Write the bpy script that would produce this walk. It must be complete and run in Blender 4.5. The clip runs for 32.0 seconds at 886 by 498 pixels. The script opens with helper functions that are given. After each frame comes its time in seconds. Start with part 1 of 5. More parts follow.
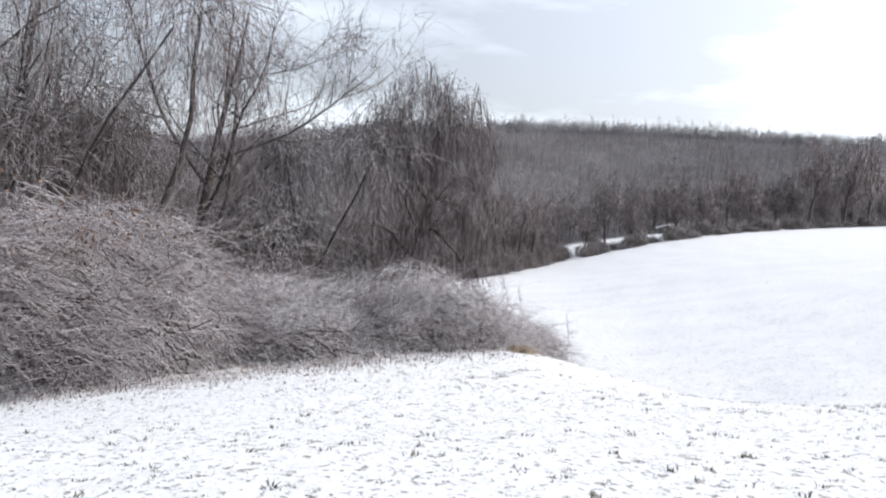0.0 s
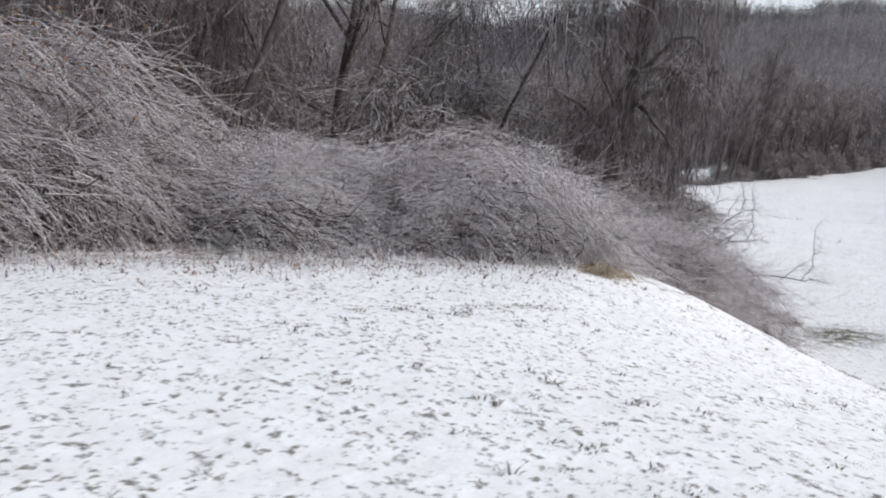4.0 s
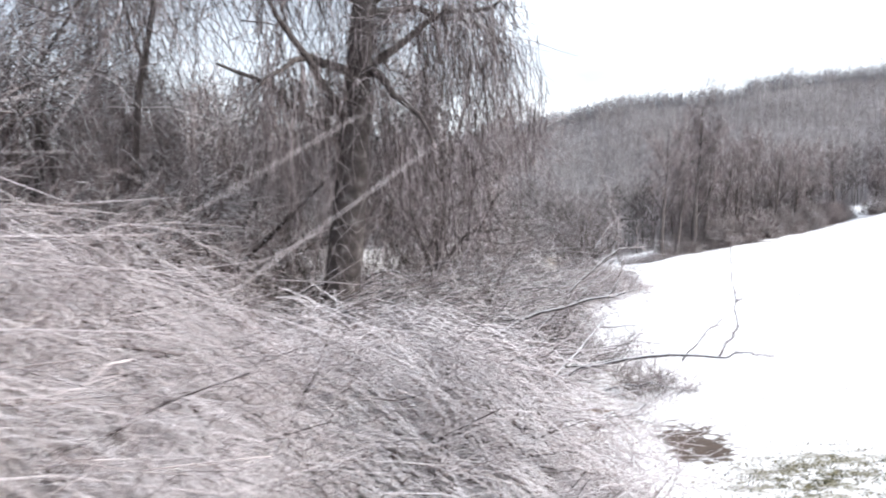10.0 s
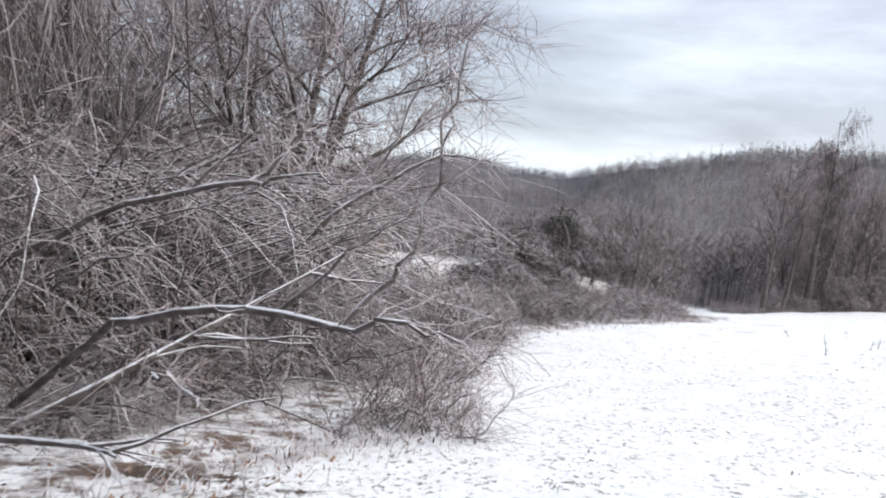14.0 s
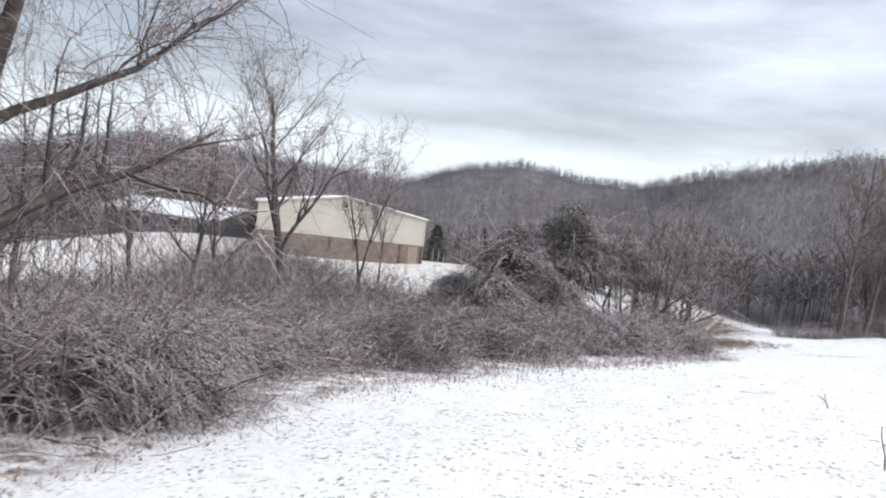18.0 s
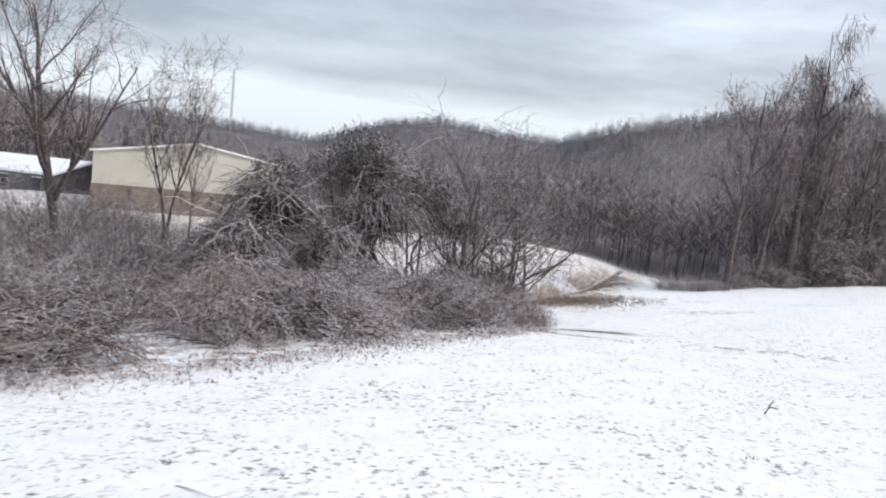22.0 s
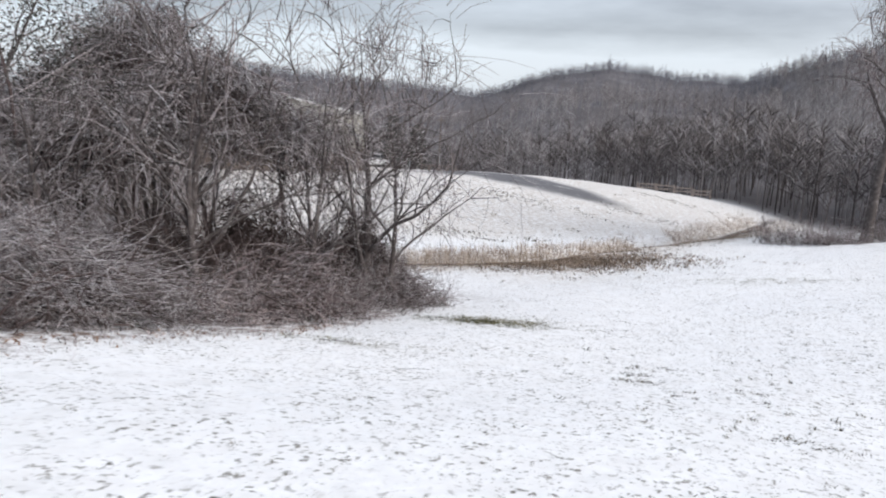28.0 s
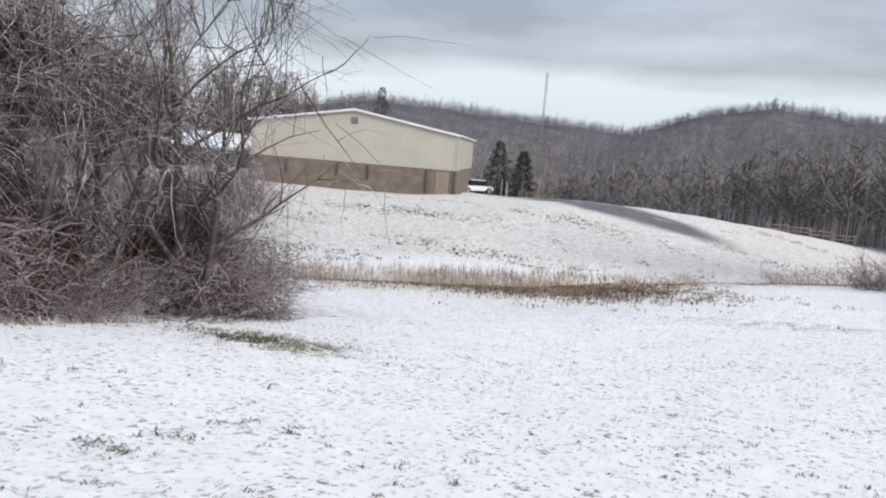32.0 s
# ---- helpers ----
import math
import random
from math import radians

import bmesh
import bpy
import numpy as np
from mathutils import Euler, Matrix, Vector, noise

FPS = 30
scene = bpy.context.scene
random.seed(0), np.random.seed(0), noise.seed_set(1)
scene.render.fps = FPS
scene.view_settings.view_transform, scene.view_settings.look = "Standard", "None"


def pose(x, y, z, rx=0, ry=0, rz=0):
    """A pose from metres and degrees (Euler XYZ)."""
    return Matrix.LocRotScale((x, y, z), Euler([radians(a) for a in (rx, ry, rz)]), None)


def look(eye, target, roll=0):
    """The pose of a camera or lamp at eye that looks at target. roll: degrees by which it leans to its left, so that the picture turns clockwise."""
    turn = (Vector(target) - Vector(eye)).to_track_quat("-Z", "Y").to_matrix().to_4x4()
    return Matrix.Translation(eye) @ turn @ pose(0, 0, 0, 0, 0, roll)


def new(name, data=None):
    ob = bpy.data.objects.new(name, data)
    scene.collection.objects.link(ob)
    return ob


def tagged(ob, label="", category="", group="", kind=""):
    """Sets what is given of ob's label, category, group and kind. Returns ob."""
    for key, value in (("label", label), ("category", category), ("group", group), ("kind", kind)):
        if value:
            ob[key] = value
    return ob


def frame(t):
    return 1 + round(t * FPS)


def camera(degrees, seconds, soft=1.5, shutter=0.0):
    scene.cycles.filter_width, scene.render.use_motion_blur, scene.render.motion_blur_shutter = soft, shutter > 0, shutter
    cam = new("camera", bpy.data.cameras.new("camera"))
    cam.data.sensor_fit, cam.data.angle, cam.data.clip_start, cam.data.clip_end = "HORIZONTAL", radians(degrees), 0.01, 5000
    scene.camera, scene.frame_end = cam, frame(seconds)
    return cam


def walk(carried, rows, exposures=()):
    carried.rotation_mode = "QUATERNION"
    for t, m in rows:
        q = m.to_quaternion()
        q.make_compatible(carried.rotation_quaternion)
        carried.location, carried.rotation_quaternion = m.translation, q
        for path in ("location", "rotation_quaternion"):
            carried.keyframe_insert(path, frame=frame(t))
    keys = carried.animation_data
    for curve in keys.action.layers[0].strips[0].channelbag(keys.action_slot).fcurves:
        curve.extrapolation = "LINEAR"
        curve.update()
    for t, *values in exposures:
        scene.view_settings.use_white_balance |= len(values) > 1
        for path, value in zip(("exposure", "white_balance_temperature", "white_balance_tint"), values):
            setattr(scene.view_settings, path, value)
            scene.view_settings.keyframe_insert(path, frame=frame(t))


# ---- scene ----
cam = camera(61.2, 32.0, soft=2.0, shutter=0.3)
walk(cam, [
    (0, pose(-7.166, -4.126, 4.437, 86.28, -4.59, -32.00)),
    (0.5, pose(-7.077, -4.078, 4.396, 82.08, -2.88, -32.73)),
    (1, pose(-6.802, -4.001, 4.392, 78.52, -0.31, -32.76)),
    (1.5, pose(-6.107, -3.856, 4.412, 78.92, -1.07, -23.91)),
    (2, pose(-5.447, -3.620, 4.353, 79.81, -1.17, -21.98)),
    (2.5, pose(-4.715, -3.195, 4.281, 76.77, -1.97, -14.82)),
    (3, pose(-3.781, -2.589, 4.169, 78.97, -4.24, -13.22)),
    (3.5, pose(-2.771, -1.834, 4.035, 75.93, -5.46, -11.40)),
    (5.5, pose(0.000, 0.000, 3.722, 79.10, -1.53, 0.43)),
    (6, pose(0.549, 0.989, 3.533, 82.11, -0.11, 4.16)),
    (6.5, pose(1.096, 1.976, 3.285, 86.55, -1.13, 3.99)),
    (7, pose(1.643, 2.852, 3.059, 87.45, -1.37, 2.37)),
    (7.5, pose(2.302, 3.732, 2.889, 89.18, -0.06, -3.38)),
    (8, pose(2.959, 4.608, 2.665, 90.56, -0.34, -3.31)),
    (8.5, pose(3.780, 5.373, 2.403, 89.91, -1.11, -2.25)),
    (9, pose(4.598, 6.187, 2.027, 88.14, 0.62, -6.94)),
    (9.5, pose(5.361, 7.057, 1.700, 83.89, 1.17, -7.84)),
    (10, pose(6.124, 7.872, 1.382, 85.41, 1.17, -12.25)),
    (10.5, pose(6.997, 8.631, 1.075, 86.30, 1.07, -15.21)),
    (11, pose(7.871, 9.336, 0.775, 83.80, -0.60, -21.67)),
    (11.5, pose(8.797, 10.093, 0.416, 86.17, -2.73, -22.61)),
    (12, pose(9.669, 10.796, 0.061, 86.78, -4.26, -18.85)),
    (12.5, pose(10.488, 11.558, -0.193, 85.07, -4.71, -11.01)),
    (13, pose(11.145, 12.157, -0.373, 84.26, -6.85, -9.24)),
    (13.5, pose(11.805, 12.874, -0.404, 87.33, -6.45, -6.99)),
    (14, pose(12.355, 13.646, -0.447, 87.13, -6.46, -2.22)),
    (14.5, pose(12.907, 14.475, -0.443, 86.90, -6.19, -1.02)),
    (15, pose(13.459, 15.249, -0.431, 85.04, -6.68, 1.07)),
    (15.5, pose(14.011, 15.968, -0.411, 84.94, -7.89, 0.25)),
    (17.5, pose(16.053, 19.504, -0.432, 87.12, -6.28, 1.81)),
    (18, pose(16.548, 20.440, -0.501, 87.37, -6.74, 3.49)),
    (18.5, pose(16.990, 21.324, -0.508, 86.77, -5.10, 0.33)),
    (19, pose(17.540, 22.261, -0.575, 86.76, -4.37, -5.02)),
    (19.5, pose(18.090, 23.197, -0.641, 86.85, -3.23, -9.03)),
    (20, pose(18.751, 24.136, -0.650, 89.14, -4.41, -8.92)),
    (20.5, pose(19.467, 25.073, -0.713, 90.56, -4.04, -10.70)),
    (21, pose(20.127, 26.064, -0.784, 87.19, -5.38, -7.94)),
    (21.5, pose(20.843, 27.003, -0.792, 86.67, -5.46, -2.84)),
    (22, pose(21.557, 27.882, -0.901, 84.85, -5.84, -2.07)),
    (22.5, pose(22.274, 28.766, -0.900, 83.37, -5.75, -2.30)),
    (23, pose(22.934, 29.648, -0.956, 83.35, -4.62, -4.07)),
    (23.5, pose(23.594, 30.529, -1.012, 86.63, -4.44, 2.06)),
    (24, pose(24.199, 31.356, -1.062, 80.83, -4.40, 5.46)),
    (24.5, pose(24.806, 32.185, -1.056, 81.87, -4.15, 9.88)),
    (26.5, pose(27.282, 35.436, -1.243, 84.23, -3.97, 11.87)),
    (27, pose(27.886, 36.316, -1.355, 83.53, -4.51, 12.88)),
    (27.5, pose(28.600, 37.140, -1.456, 82.75, -3.93, 13.42)),
    (28, pose(29.256, 37.904, -1.661, 80.51, -2.97, 11.64)),
    (28.5, pose(29.750, 38.619, -1.751, 80.50, -2.71, 12.10)),
    (29, pose(30.298, 39.276, -1.887, 83.29, -2.53, 16.10)),
    (29.5, pose(30.789, 39.875, -2.072, 83.32, -2.98, 18.48)),
    (30, pose(31.338, 40.535, -2.153, 82.25, -4.03, 19.45)),
    (30.5, pose(31.829, 41.134, -2.338, 82.35, -4.77, 20.57)),
    (31, pose(32.268, 41.794, -2.422, 83.55, -5.60, 21.77)),
    (31.5, pose(32.707, 42.453, -2.506, 83.15, -5.56, 21.37)),
    (32, pose(33.093, 43.060, -2.530, 82.52, -4.76, 23.36)),
], [(0, 0.15), (1, -0.28), (2, -0.24), (3.5, -0.28), (5.5, 0.2), (6, 0.3), (6.6, 0.75), (7, 0.95), (8, 1.0), (9, 1.15), (10, 0.9), (10.5, 0.65), (11.2, 0.25), (13, 0.2), (15.5, 0.35), (18, 0.22), (19, 0.2), (22, 0.08), (23, -0.02), (24, 0.1), (27, 0.07), (28, -0.05), (29, -0.12), (30, -0.08), (32, -0.1)])

# ---- sky and sun: a high, thin overcast over the valley ----
SUN_EL, SUN_AZ = radians(32), radians(112)
world = bpy.data.worlds.new("overcast")
scene.world = world
world.use_nodes = True
wt = world.node_tree
wt.nodes.clear()


def wnode(kind, **inputs):
    n = wt.nodes.new(kind)
    for k, v in inputs.items():
        n.inputs[k.replace("_", " ")].default_value = v
    return n


w_out = wnode("ShaderNodeOutputWorld")
w_sky = wnode("ShaderNodeTexSky")
w_sky.sky_type, w_sky.sun_disc = "NISHITA", False
w_sky.sun_elevation, w_sky.sun_rotation, w_sky.dust_density = SUN_EL, SUN_AZ, 4.0
w_co = wnode("ShaderNodeTexCoord")
w_map = wnode("ShaderNodeMapping", Scale=(1.0, 1.0, 4.5))
w_n = wnode("ShaderNodeTexNoise", Scale=2.1, Detail=6.0, Roughness=0.56)
w_xyz = wnode("ShaderNodeSeparateXYZ")
w_ramp = wnode("ShaderNodeValToRGB")
w_ramp.color_ramp.elements[0].position, w_ramp.color_ramp.elements[0].color = 0.40, (0.345, 0.36, 0.40, 1)
w_ramp.color_ramp.elements[1].position, w_ramp.color_ramp.elements[1].color = 0.82, (0.83, 0.89, 0.975, 1)
w_bg1 = wnode("ShaderNodeBackground", Strength=0.06)
w_bg2 = wnode("ShaderNodeBackground", Strength=0.92)
w_add = wnode("ShaderNodeAddShader")
wl = wt.links.new
wl(w_co.outputs["Generated"], w_map.inputs["Vector"])
wl(w_map.outputs["Vector"], w_n.inputs["Vector"])
wl(w_co.outputs["Generated"], w_xyz.inputs["Vector"])
# the cloud deck thins towards the skyline: brighter low down
w_lo = wnode("ShaderNodeMapRange", From_Min=0.065, From_Max=0.125, To_Min=0.6, To_Max=0.0)
w_sum = wnode("ShaderNodeMath")
w_sum.operation = "ADD"
wl(w_xyz.outputs["Z"], w_lo.inputs["Value"])
wl(w_n.outputs["Fac"], w_sum.inputs[0])
wl(w_lo.outputs["Result"], w_sum.inputs[1])
wl(w_sum.outputs["Value"], w_ramp.inputs["Fac"])
# the deck glows towards the hidden sun
w_dot = wnode("ShaderNodeVectorMath")
w_dot.operation = "DOT_PRODUCT"
w_dot.inputs[1].default_value = (math.sin(SUN_AZ) * math.cos(SUN_EL), math.cos(SUN_AZ) * math.cos(SUN_EL), math.sin(SUN_EL))
w_glow = wnode("ShaderNodeMapRange", From_Min=-0.1, From_Max=0.9, To_Min=0.85, To_Max=2.3)
wl(w_co.outputs["Generated"], w_dot.inputs[0])
wl(w_dot.outputs["Value"], w_glow.inputs["Value"])
wl(w_glow.outputs["Result"], w_bg2.inputs["Strength"])
wl(w_sky.outputs["Color"], w_bg1.inputs["Color"])
wl(w_ramp.outputs["Color"], w_bg2.inputs["Color"])
wl(w_bg1.outputs["Background"], w_add.inputs[0])
wl(w_bg2.outputs["Background"], w_add.inputs[1])
wl(w_add.outputs["Shader"], w_out.inputs["Surface"])

sun = new("sun", bpy.data.lights.new("sun", "SUN"))
sun.data.energy, sun.data.angle, sun.data.color = 1.3, radians(16), (1.0, 0.975, 0.94)
sun.matrix_world = look((60 * math.sin(SUN_AZ), 60 * math.cos(SUN_AZ), 60 * math.tan(SUN_EL)), (0, 0, 0))


# ---- materials ----
def material(name, colours, scale, rough, bump=0.0, island=0.0, detail=5.0, spec=0.4, metal=0.0, fine=0.0):
    """Noise-varied surface: colours is a list of (position, rgb); island spreads the tone piece by piece."""
    m = bpy.data.materials.new(name)
    m.use_nodes = True
    t = m.node_tree
    b = t.nodes["Principled BSDF"]
    co = t.nodes.new("ShaderNodeTexCoord")
    n = t.nodes.new("ShaderNodeTexNoise")
    n.inputs["Scale"].default_value, n.inputs["Detail"].default_value = scale, detail
    r = t.nodes.new("ShaderNodeValToRGB")
    while len(r.color_ramp.elements) < len(colours):
        r.color_ramp.elements.new(0.5)
    for e, (p, c) in zip(r.color_ramp.elements, colours):
        e.position, e.color = p, (*c, 1)
    t.links.new(co.outputs["Object"], n.inputs["Vector"])
    fac = n.outputs["Fac"]
    if island:
        g = t.nodes.new("ShaderNodeNewGeometry")
        a = t.nodes.new("ShaderNodeMath")
        a.operation = "MULTIPLY_ADD"
        a.inputs[1].default_value = island
        s = t.nodes.new("ShaderNodeMath")
        s.operation = "SUBTRACT"
        s.inputs[1].default_value = island / 2
        t.links.new(g.outputs["Random Per Island"], a.inputs[0])
        t.links.new(fac, a.inputs[2])
        t.links.new(a.outputs["Value"], s.inputs[0])
        fac = s.outputs["Value"]
    t.links.new(fac, r.inputs["Fac"])
    t.links.new(r.outputs["Color"], b.inputs["Base Color"])
    b.inputs["Roughness"].default_value, b.inputs["Specular IOR Level"].default_value = rough, spec
    b.inputs["Metallic"].default_value = metal
    if bump:
        n2 = t.nodes.new("ShaderNodeTexNoise")
        n2.inputs["Scale"].default_value, n2.inputs["Detail"].default_value = fine or scale * 5, 4
        bp = t.nodes.new("ShaderNodeBump")
        bp.inputs["Strength"].default_value, bp.inputs["Distance"].default_value = bump, 0.02
        t.links.new(co.outputs["Object"], n2.inputs["Vector"])
        t.links.new(n2.outputs["Fac"], bp.inputs["Height"])
        t.links.new(bp.outputs["Normal"], b.inputs["Normal"])
    return m


M_BARK = material("wet_bark", [(0.3, (0.035, 0.028, 0.026)), (0.55, (0.085, 0.07, 0.066)), (0.8, (0.22, 0.205, 0.2))], 7, 0.75, 0.8)
# stem colour with the shade inside bushes and vines painted in
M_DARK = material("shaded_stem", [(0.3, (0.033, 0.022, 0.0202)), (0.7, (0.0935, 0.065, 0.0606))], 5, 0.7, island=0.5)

def glazed(name, bark, lo, hi, rough=0.4, ice=(0.82, 0.795, 0.805), grain=3.0):
    """Bark whose upper side carries a crust of ice: lo and hi say how much of it."""
    m = material(name, bark, 2.2, rough, island=0.75, spec=0.5)
    t = m.node_tree
    b = t.nodes["Principled BSDF"]
    base = b.inputs["Base Color"].links[0].from_socket
    geo, xyz, co = t.nodes.new("ShaderNodeNewGeometry"), t.nodes.new("ShaderNodeSeparateXYZ"), t.nodes.new("ShaderNodeTexCoord")
    n, add, ramp, mix = t.nodes.new("ShaderNodeTexNoise"), t.nodes.new("ShaderNodeMath"), t.nodes.new("ShaderNodeMapRange"), t.nodes.new("ShaderNodeMix")
    n.inputs["Scale"].default_value, n.inputs["Detail"].default_value = grain, 3.0
    add.operation, add.inputs[1].default_value = "MULTIPLY_ADD", 1.3
    mix.data_type = "RGBA"
    mix.inputs[7].default_value = (*ice, 1)
    ramp.inputs["From Min"].default_value, ramp.inputs["From Max"].default_value = lo, hi
    t.links.new(geo.outputs["Normal"], xyz.inputs["Vector"])
    t.links.new(co.outputs["Object"], n.inputs["Vector"])
    t.links.new(n.outputs["Fac"], add.inputs[0])
    t.links.new(xyz.outputs["Z"], add.inputs[2])
    t.links.new(add.outputs["Value"], ramp.inputs["Value"])
    t.links.new(ramp.outputs["Result"], mix.inputs["Factor"])
    t.links.new(base, mix.inputs[6])
    t.links.new(mix.outputs[2], b.inputs["Base Color"])
    return m


M_ICE = glazed("iced_twig", [(0.2, (0.132, 0.095, 0.0909)), (0.5, (0.265, 0.218, 0.214)), (0.84, (0.56, 0.49, 0.49))], 1.0, 1.9, 0.32)
M_FROST = glazed("frosted_twig", [(0.2, (0.0935, 0.064, 0.0606)), (0.5, (0.22, 0.17, 0.165)), (0.84, (0.484, 0.41, 0.409))], 0.85, 1.65, 0.38)
M_BRAMBLE = glazed("bramble_twig", [(0.22, (0.055, 0.037, 0.0343)), (0.5, (0.149, 0.105, 0.099)), (0.86, (0.374, 0.3, 0.296))], 1.05, 1.85)
M_RED = glazed("reddish_twig", [(0.25, (0.062, 0.043, 0.04)), (0.55, (0.135, 0.103, 0.099)), (0.88, (0.30, 0.255, 0.25))], 1.05, 1.88, 0.45)
M_MAT = glazed("vine_mat", [(0.28, (0.044, 0.031, 0.0293)), (0.62, (0.132, 0.1, 0.097)), (0.92, (0.308, 0.26, 0.263))], 1.0, 1.8, 0.45)
# darker copy of the vine mat, with the clump's shade in its colour
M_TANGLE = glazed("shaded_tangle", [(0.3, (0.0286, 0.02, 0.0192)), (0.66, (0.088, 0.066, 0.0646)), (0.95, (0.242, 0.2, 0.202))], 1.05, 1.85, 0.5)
M_VINE = material("hanging_vine", [(0.25, (0.055, 0.039, 0.0374)), (0.55, (0.17, 0.138, 0.135)), (0.85, (0.44, 0.385, 0.39))], 3.0, 0.5, island=0.7)
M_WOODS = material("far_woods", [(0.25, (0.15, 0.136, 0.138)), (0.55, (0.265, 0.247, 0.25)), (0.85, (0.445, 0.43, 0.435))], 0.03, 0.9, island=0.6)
# far trees: distance haze is painted in as a bluer grey
M_RIDGE_HAZE = material("hazed_ridge_woods", [(0.25, (0.125, 0.126, 0.145)), (0.6, (0.20, 0.20, 0.228)), (0.85, (0.31, 0.312, 0.345))], 0.03, 0.9, island=0.5)
M_EDGE = material("edge_trunk", [(0.25, (0.06, 0.051, 0.05)), (0.6, (0.13, 0.113, 0.111)), (0.85, (0.32, 0.298, 0.30))], 0.05, 0.9, island=0.7)
M_STRAW = material("ditch_straw", [(0.2, (0.22, 0.165, 0.125)), (0.5, (0.46, 0.38, 0.31)), (0.85, (0.70, 0.62, 0.54))], 0.4, 0.8, island=0.8)
M_RUST = material("matted_grass", [(0.2, (0.06, 0.042, 0.03)), (0.5, (0.17, 0.12, 0.085)), (0.85, (0.38, 0.30, 0.23))], 0.8, 0.8, island=0.8)
M_TAN = material("dry_grass", [(0.2, (0.20, 0.14, 0.09)), (0.5, (0.46, 0.36, 0.25)), (0.85, (0.72, 0.63, 0.51))], 1.5, 0.8, island=0.8)
M_BLADE = material("winter_grass", [(0.2, (0.03, 0.026, 0.018)), (0.55, (0.09, 0.078, 0.05)), (0.9, (0.24, 0.20, 0.13))], 1.5, 0.8, island=0.9)
M_GREEN = material("green_grass", [(0.2, (0.032, 0.033, 0.015)), (0.5, (0.09, 0.085, 0.036)), (0.85, (0.22, 0.19, 0.10))], 1.5, 0.8, island=0.9)
M_LEAF = material("evergreen_leaf", [(0.2, (0.014, 0.013, 0.010)), (0.6, (0.035, 0.034, 0.026)), (0.9, (0.14, 0.135, 0.12))], 2.0, 0.6, island=0.8)
M_DEAD = material("dead_leaf", [(0.2, (0.10, 0.05, 0.03)), (0.6, (0.22, 0.13, 0.08)), (0.9, (0.33, 0.22, 0.15))], 2.0, 0.8, island=0.8)
M_CREAM = material("cream_sheet_metal", [(0.3, (0.44, 0.425, 0.37)), (0.7, (0.51, 0.49, 0.43))], 0.5, 0.45, 0.1)
M_TRIM = material("white_trim", [(0.3, (0.72, 0.72, 0.70)), (0.7, (0.8, 0.8, 0.78))], 1.0, 0.5)
M_ROOF = material("snowy_roof", [(0.3, (0.80, 0.82, 0.85)), (0.7, (0.88, 0.89, 0.90))], 0.8, 0.6, 0.3)
M_BRICK = material("brown_brick", [(0.3, (0.145, 0.115, 0.098)), (0.7, (0.22, 0.178, 0.152))], 1.2, 0.85, 0.4)
M_DOOR = material("tan_painted_door", [(0.3, (0.25, 0.20, 0.155)), (0.7, (0.30, 0.245, 0.19))], 1.0, 0.5)
M_PIPE = material("dark_downspout", [(0.3, (0.07, 0.05, 0.045)), (0.7, (0.11, 0.085, 0.075))], 2.0, 0.5)
M_GREY = material("galvanised_steel", [(0.3, (0.30, 0.31, 0.33)), (0.7, (0.42, 0.43, 0.45))], 3.0, 0.45, metal=0.6)
M_WOOD = material("weathered_wood", [(0.3, (0.13, 0.11, 0.10)), (0.7, (0.26, 0.22, 0.20))], 3.0, 0.8, 0.4)
M_CAR = material("white_car_paint", [(0.3, (0.75, 0.76, 0.78)), (0.7, (0.80, 0.81, 0.82))], 1.0, 0.25)
M_GLASS = material("dark_glass", [(0.3, (0.02, 0.025, 0.03)), (0.7, (0.035, 0.04, 0.045))], 1.0, 0.1)
M_RUBBER = material("tyre_rubber", [(0.3, (0.02, 0.02, 0.02)), (0.7, (0.035, 0.035, 0.035))], 4.0, 0.8)
M_SIDING = material("grey_siding", [(0.3, (0.10, 0.098, 0.10)), (0.7, (0.15, 0.145, 0.145))], 1.5, 0.7, 0.2)


def iced_limb():
    """Wet bark with a crust of snow and ice lying along the upper side."""
    m = material("iced_limb", [(0.3, (0.035, 0.028, 0.026)), (0.55, (0.085, 0.07, 0.066)), (0.8, (0.2, 0.185, 0.18))], 9, 0.7, 0.6)
    t = m.node_tree
    b = t.nodes["Principled BSDF"]
    bark = b.inputs["Base Color"].links[0].from_socket
    geo, xyz = t.nodes.new("ShaderNodeNewGeometry"), t.nodes.new("ShaderNodeSeparateXYZ")
    co, n = t.nodes.new("ShaderNodeTexCoord"), t.nodes.new("ShaderNodeTexNoise")
    n.inputs["Scale"].default_value, n.inputs["Detail"].default_value = 6.0, 4.0
    add, ramp, mix = t.nodes.new("ShaderNodeMath"), t.nodes.new("ShaderNodeMapRange"), t.nodes.new("ShaderNodeMix")
    mix.data_type = "RGBA"
    mix.inputs[7].default_value = (0.80, 0.81, 0.83, 1)
    ramp.inputs["From Min"].default_value, ramp.inputs["From Max"].default_value = 0.95, 1.2
    t.links.new(geo.outputs["Normal"], xyz.inputs["Vector"])
    t.links.new(co.outputs["Object"], n.inputs["Vector"])
    t.links.new(xyz.outputs["Z"], add.inputs[0])
    t.links.new(n.outputs["Fac"], add.inputs[1])
    t.links.new(add.outputs["Value"], ramp.inputs["Value"])
    t.links.new(ramp.outputs["Result"], mix.inputs["Factor"])
    t.links.new(bark, mix.inputs[6])
    t.links.new(mix.outputs[2], b.inputs["Base Color"])
    return m


M_LIMB = iced_limb()


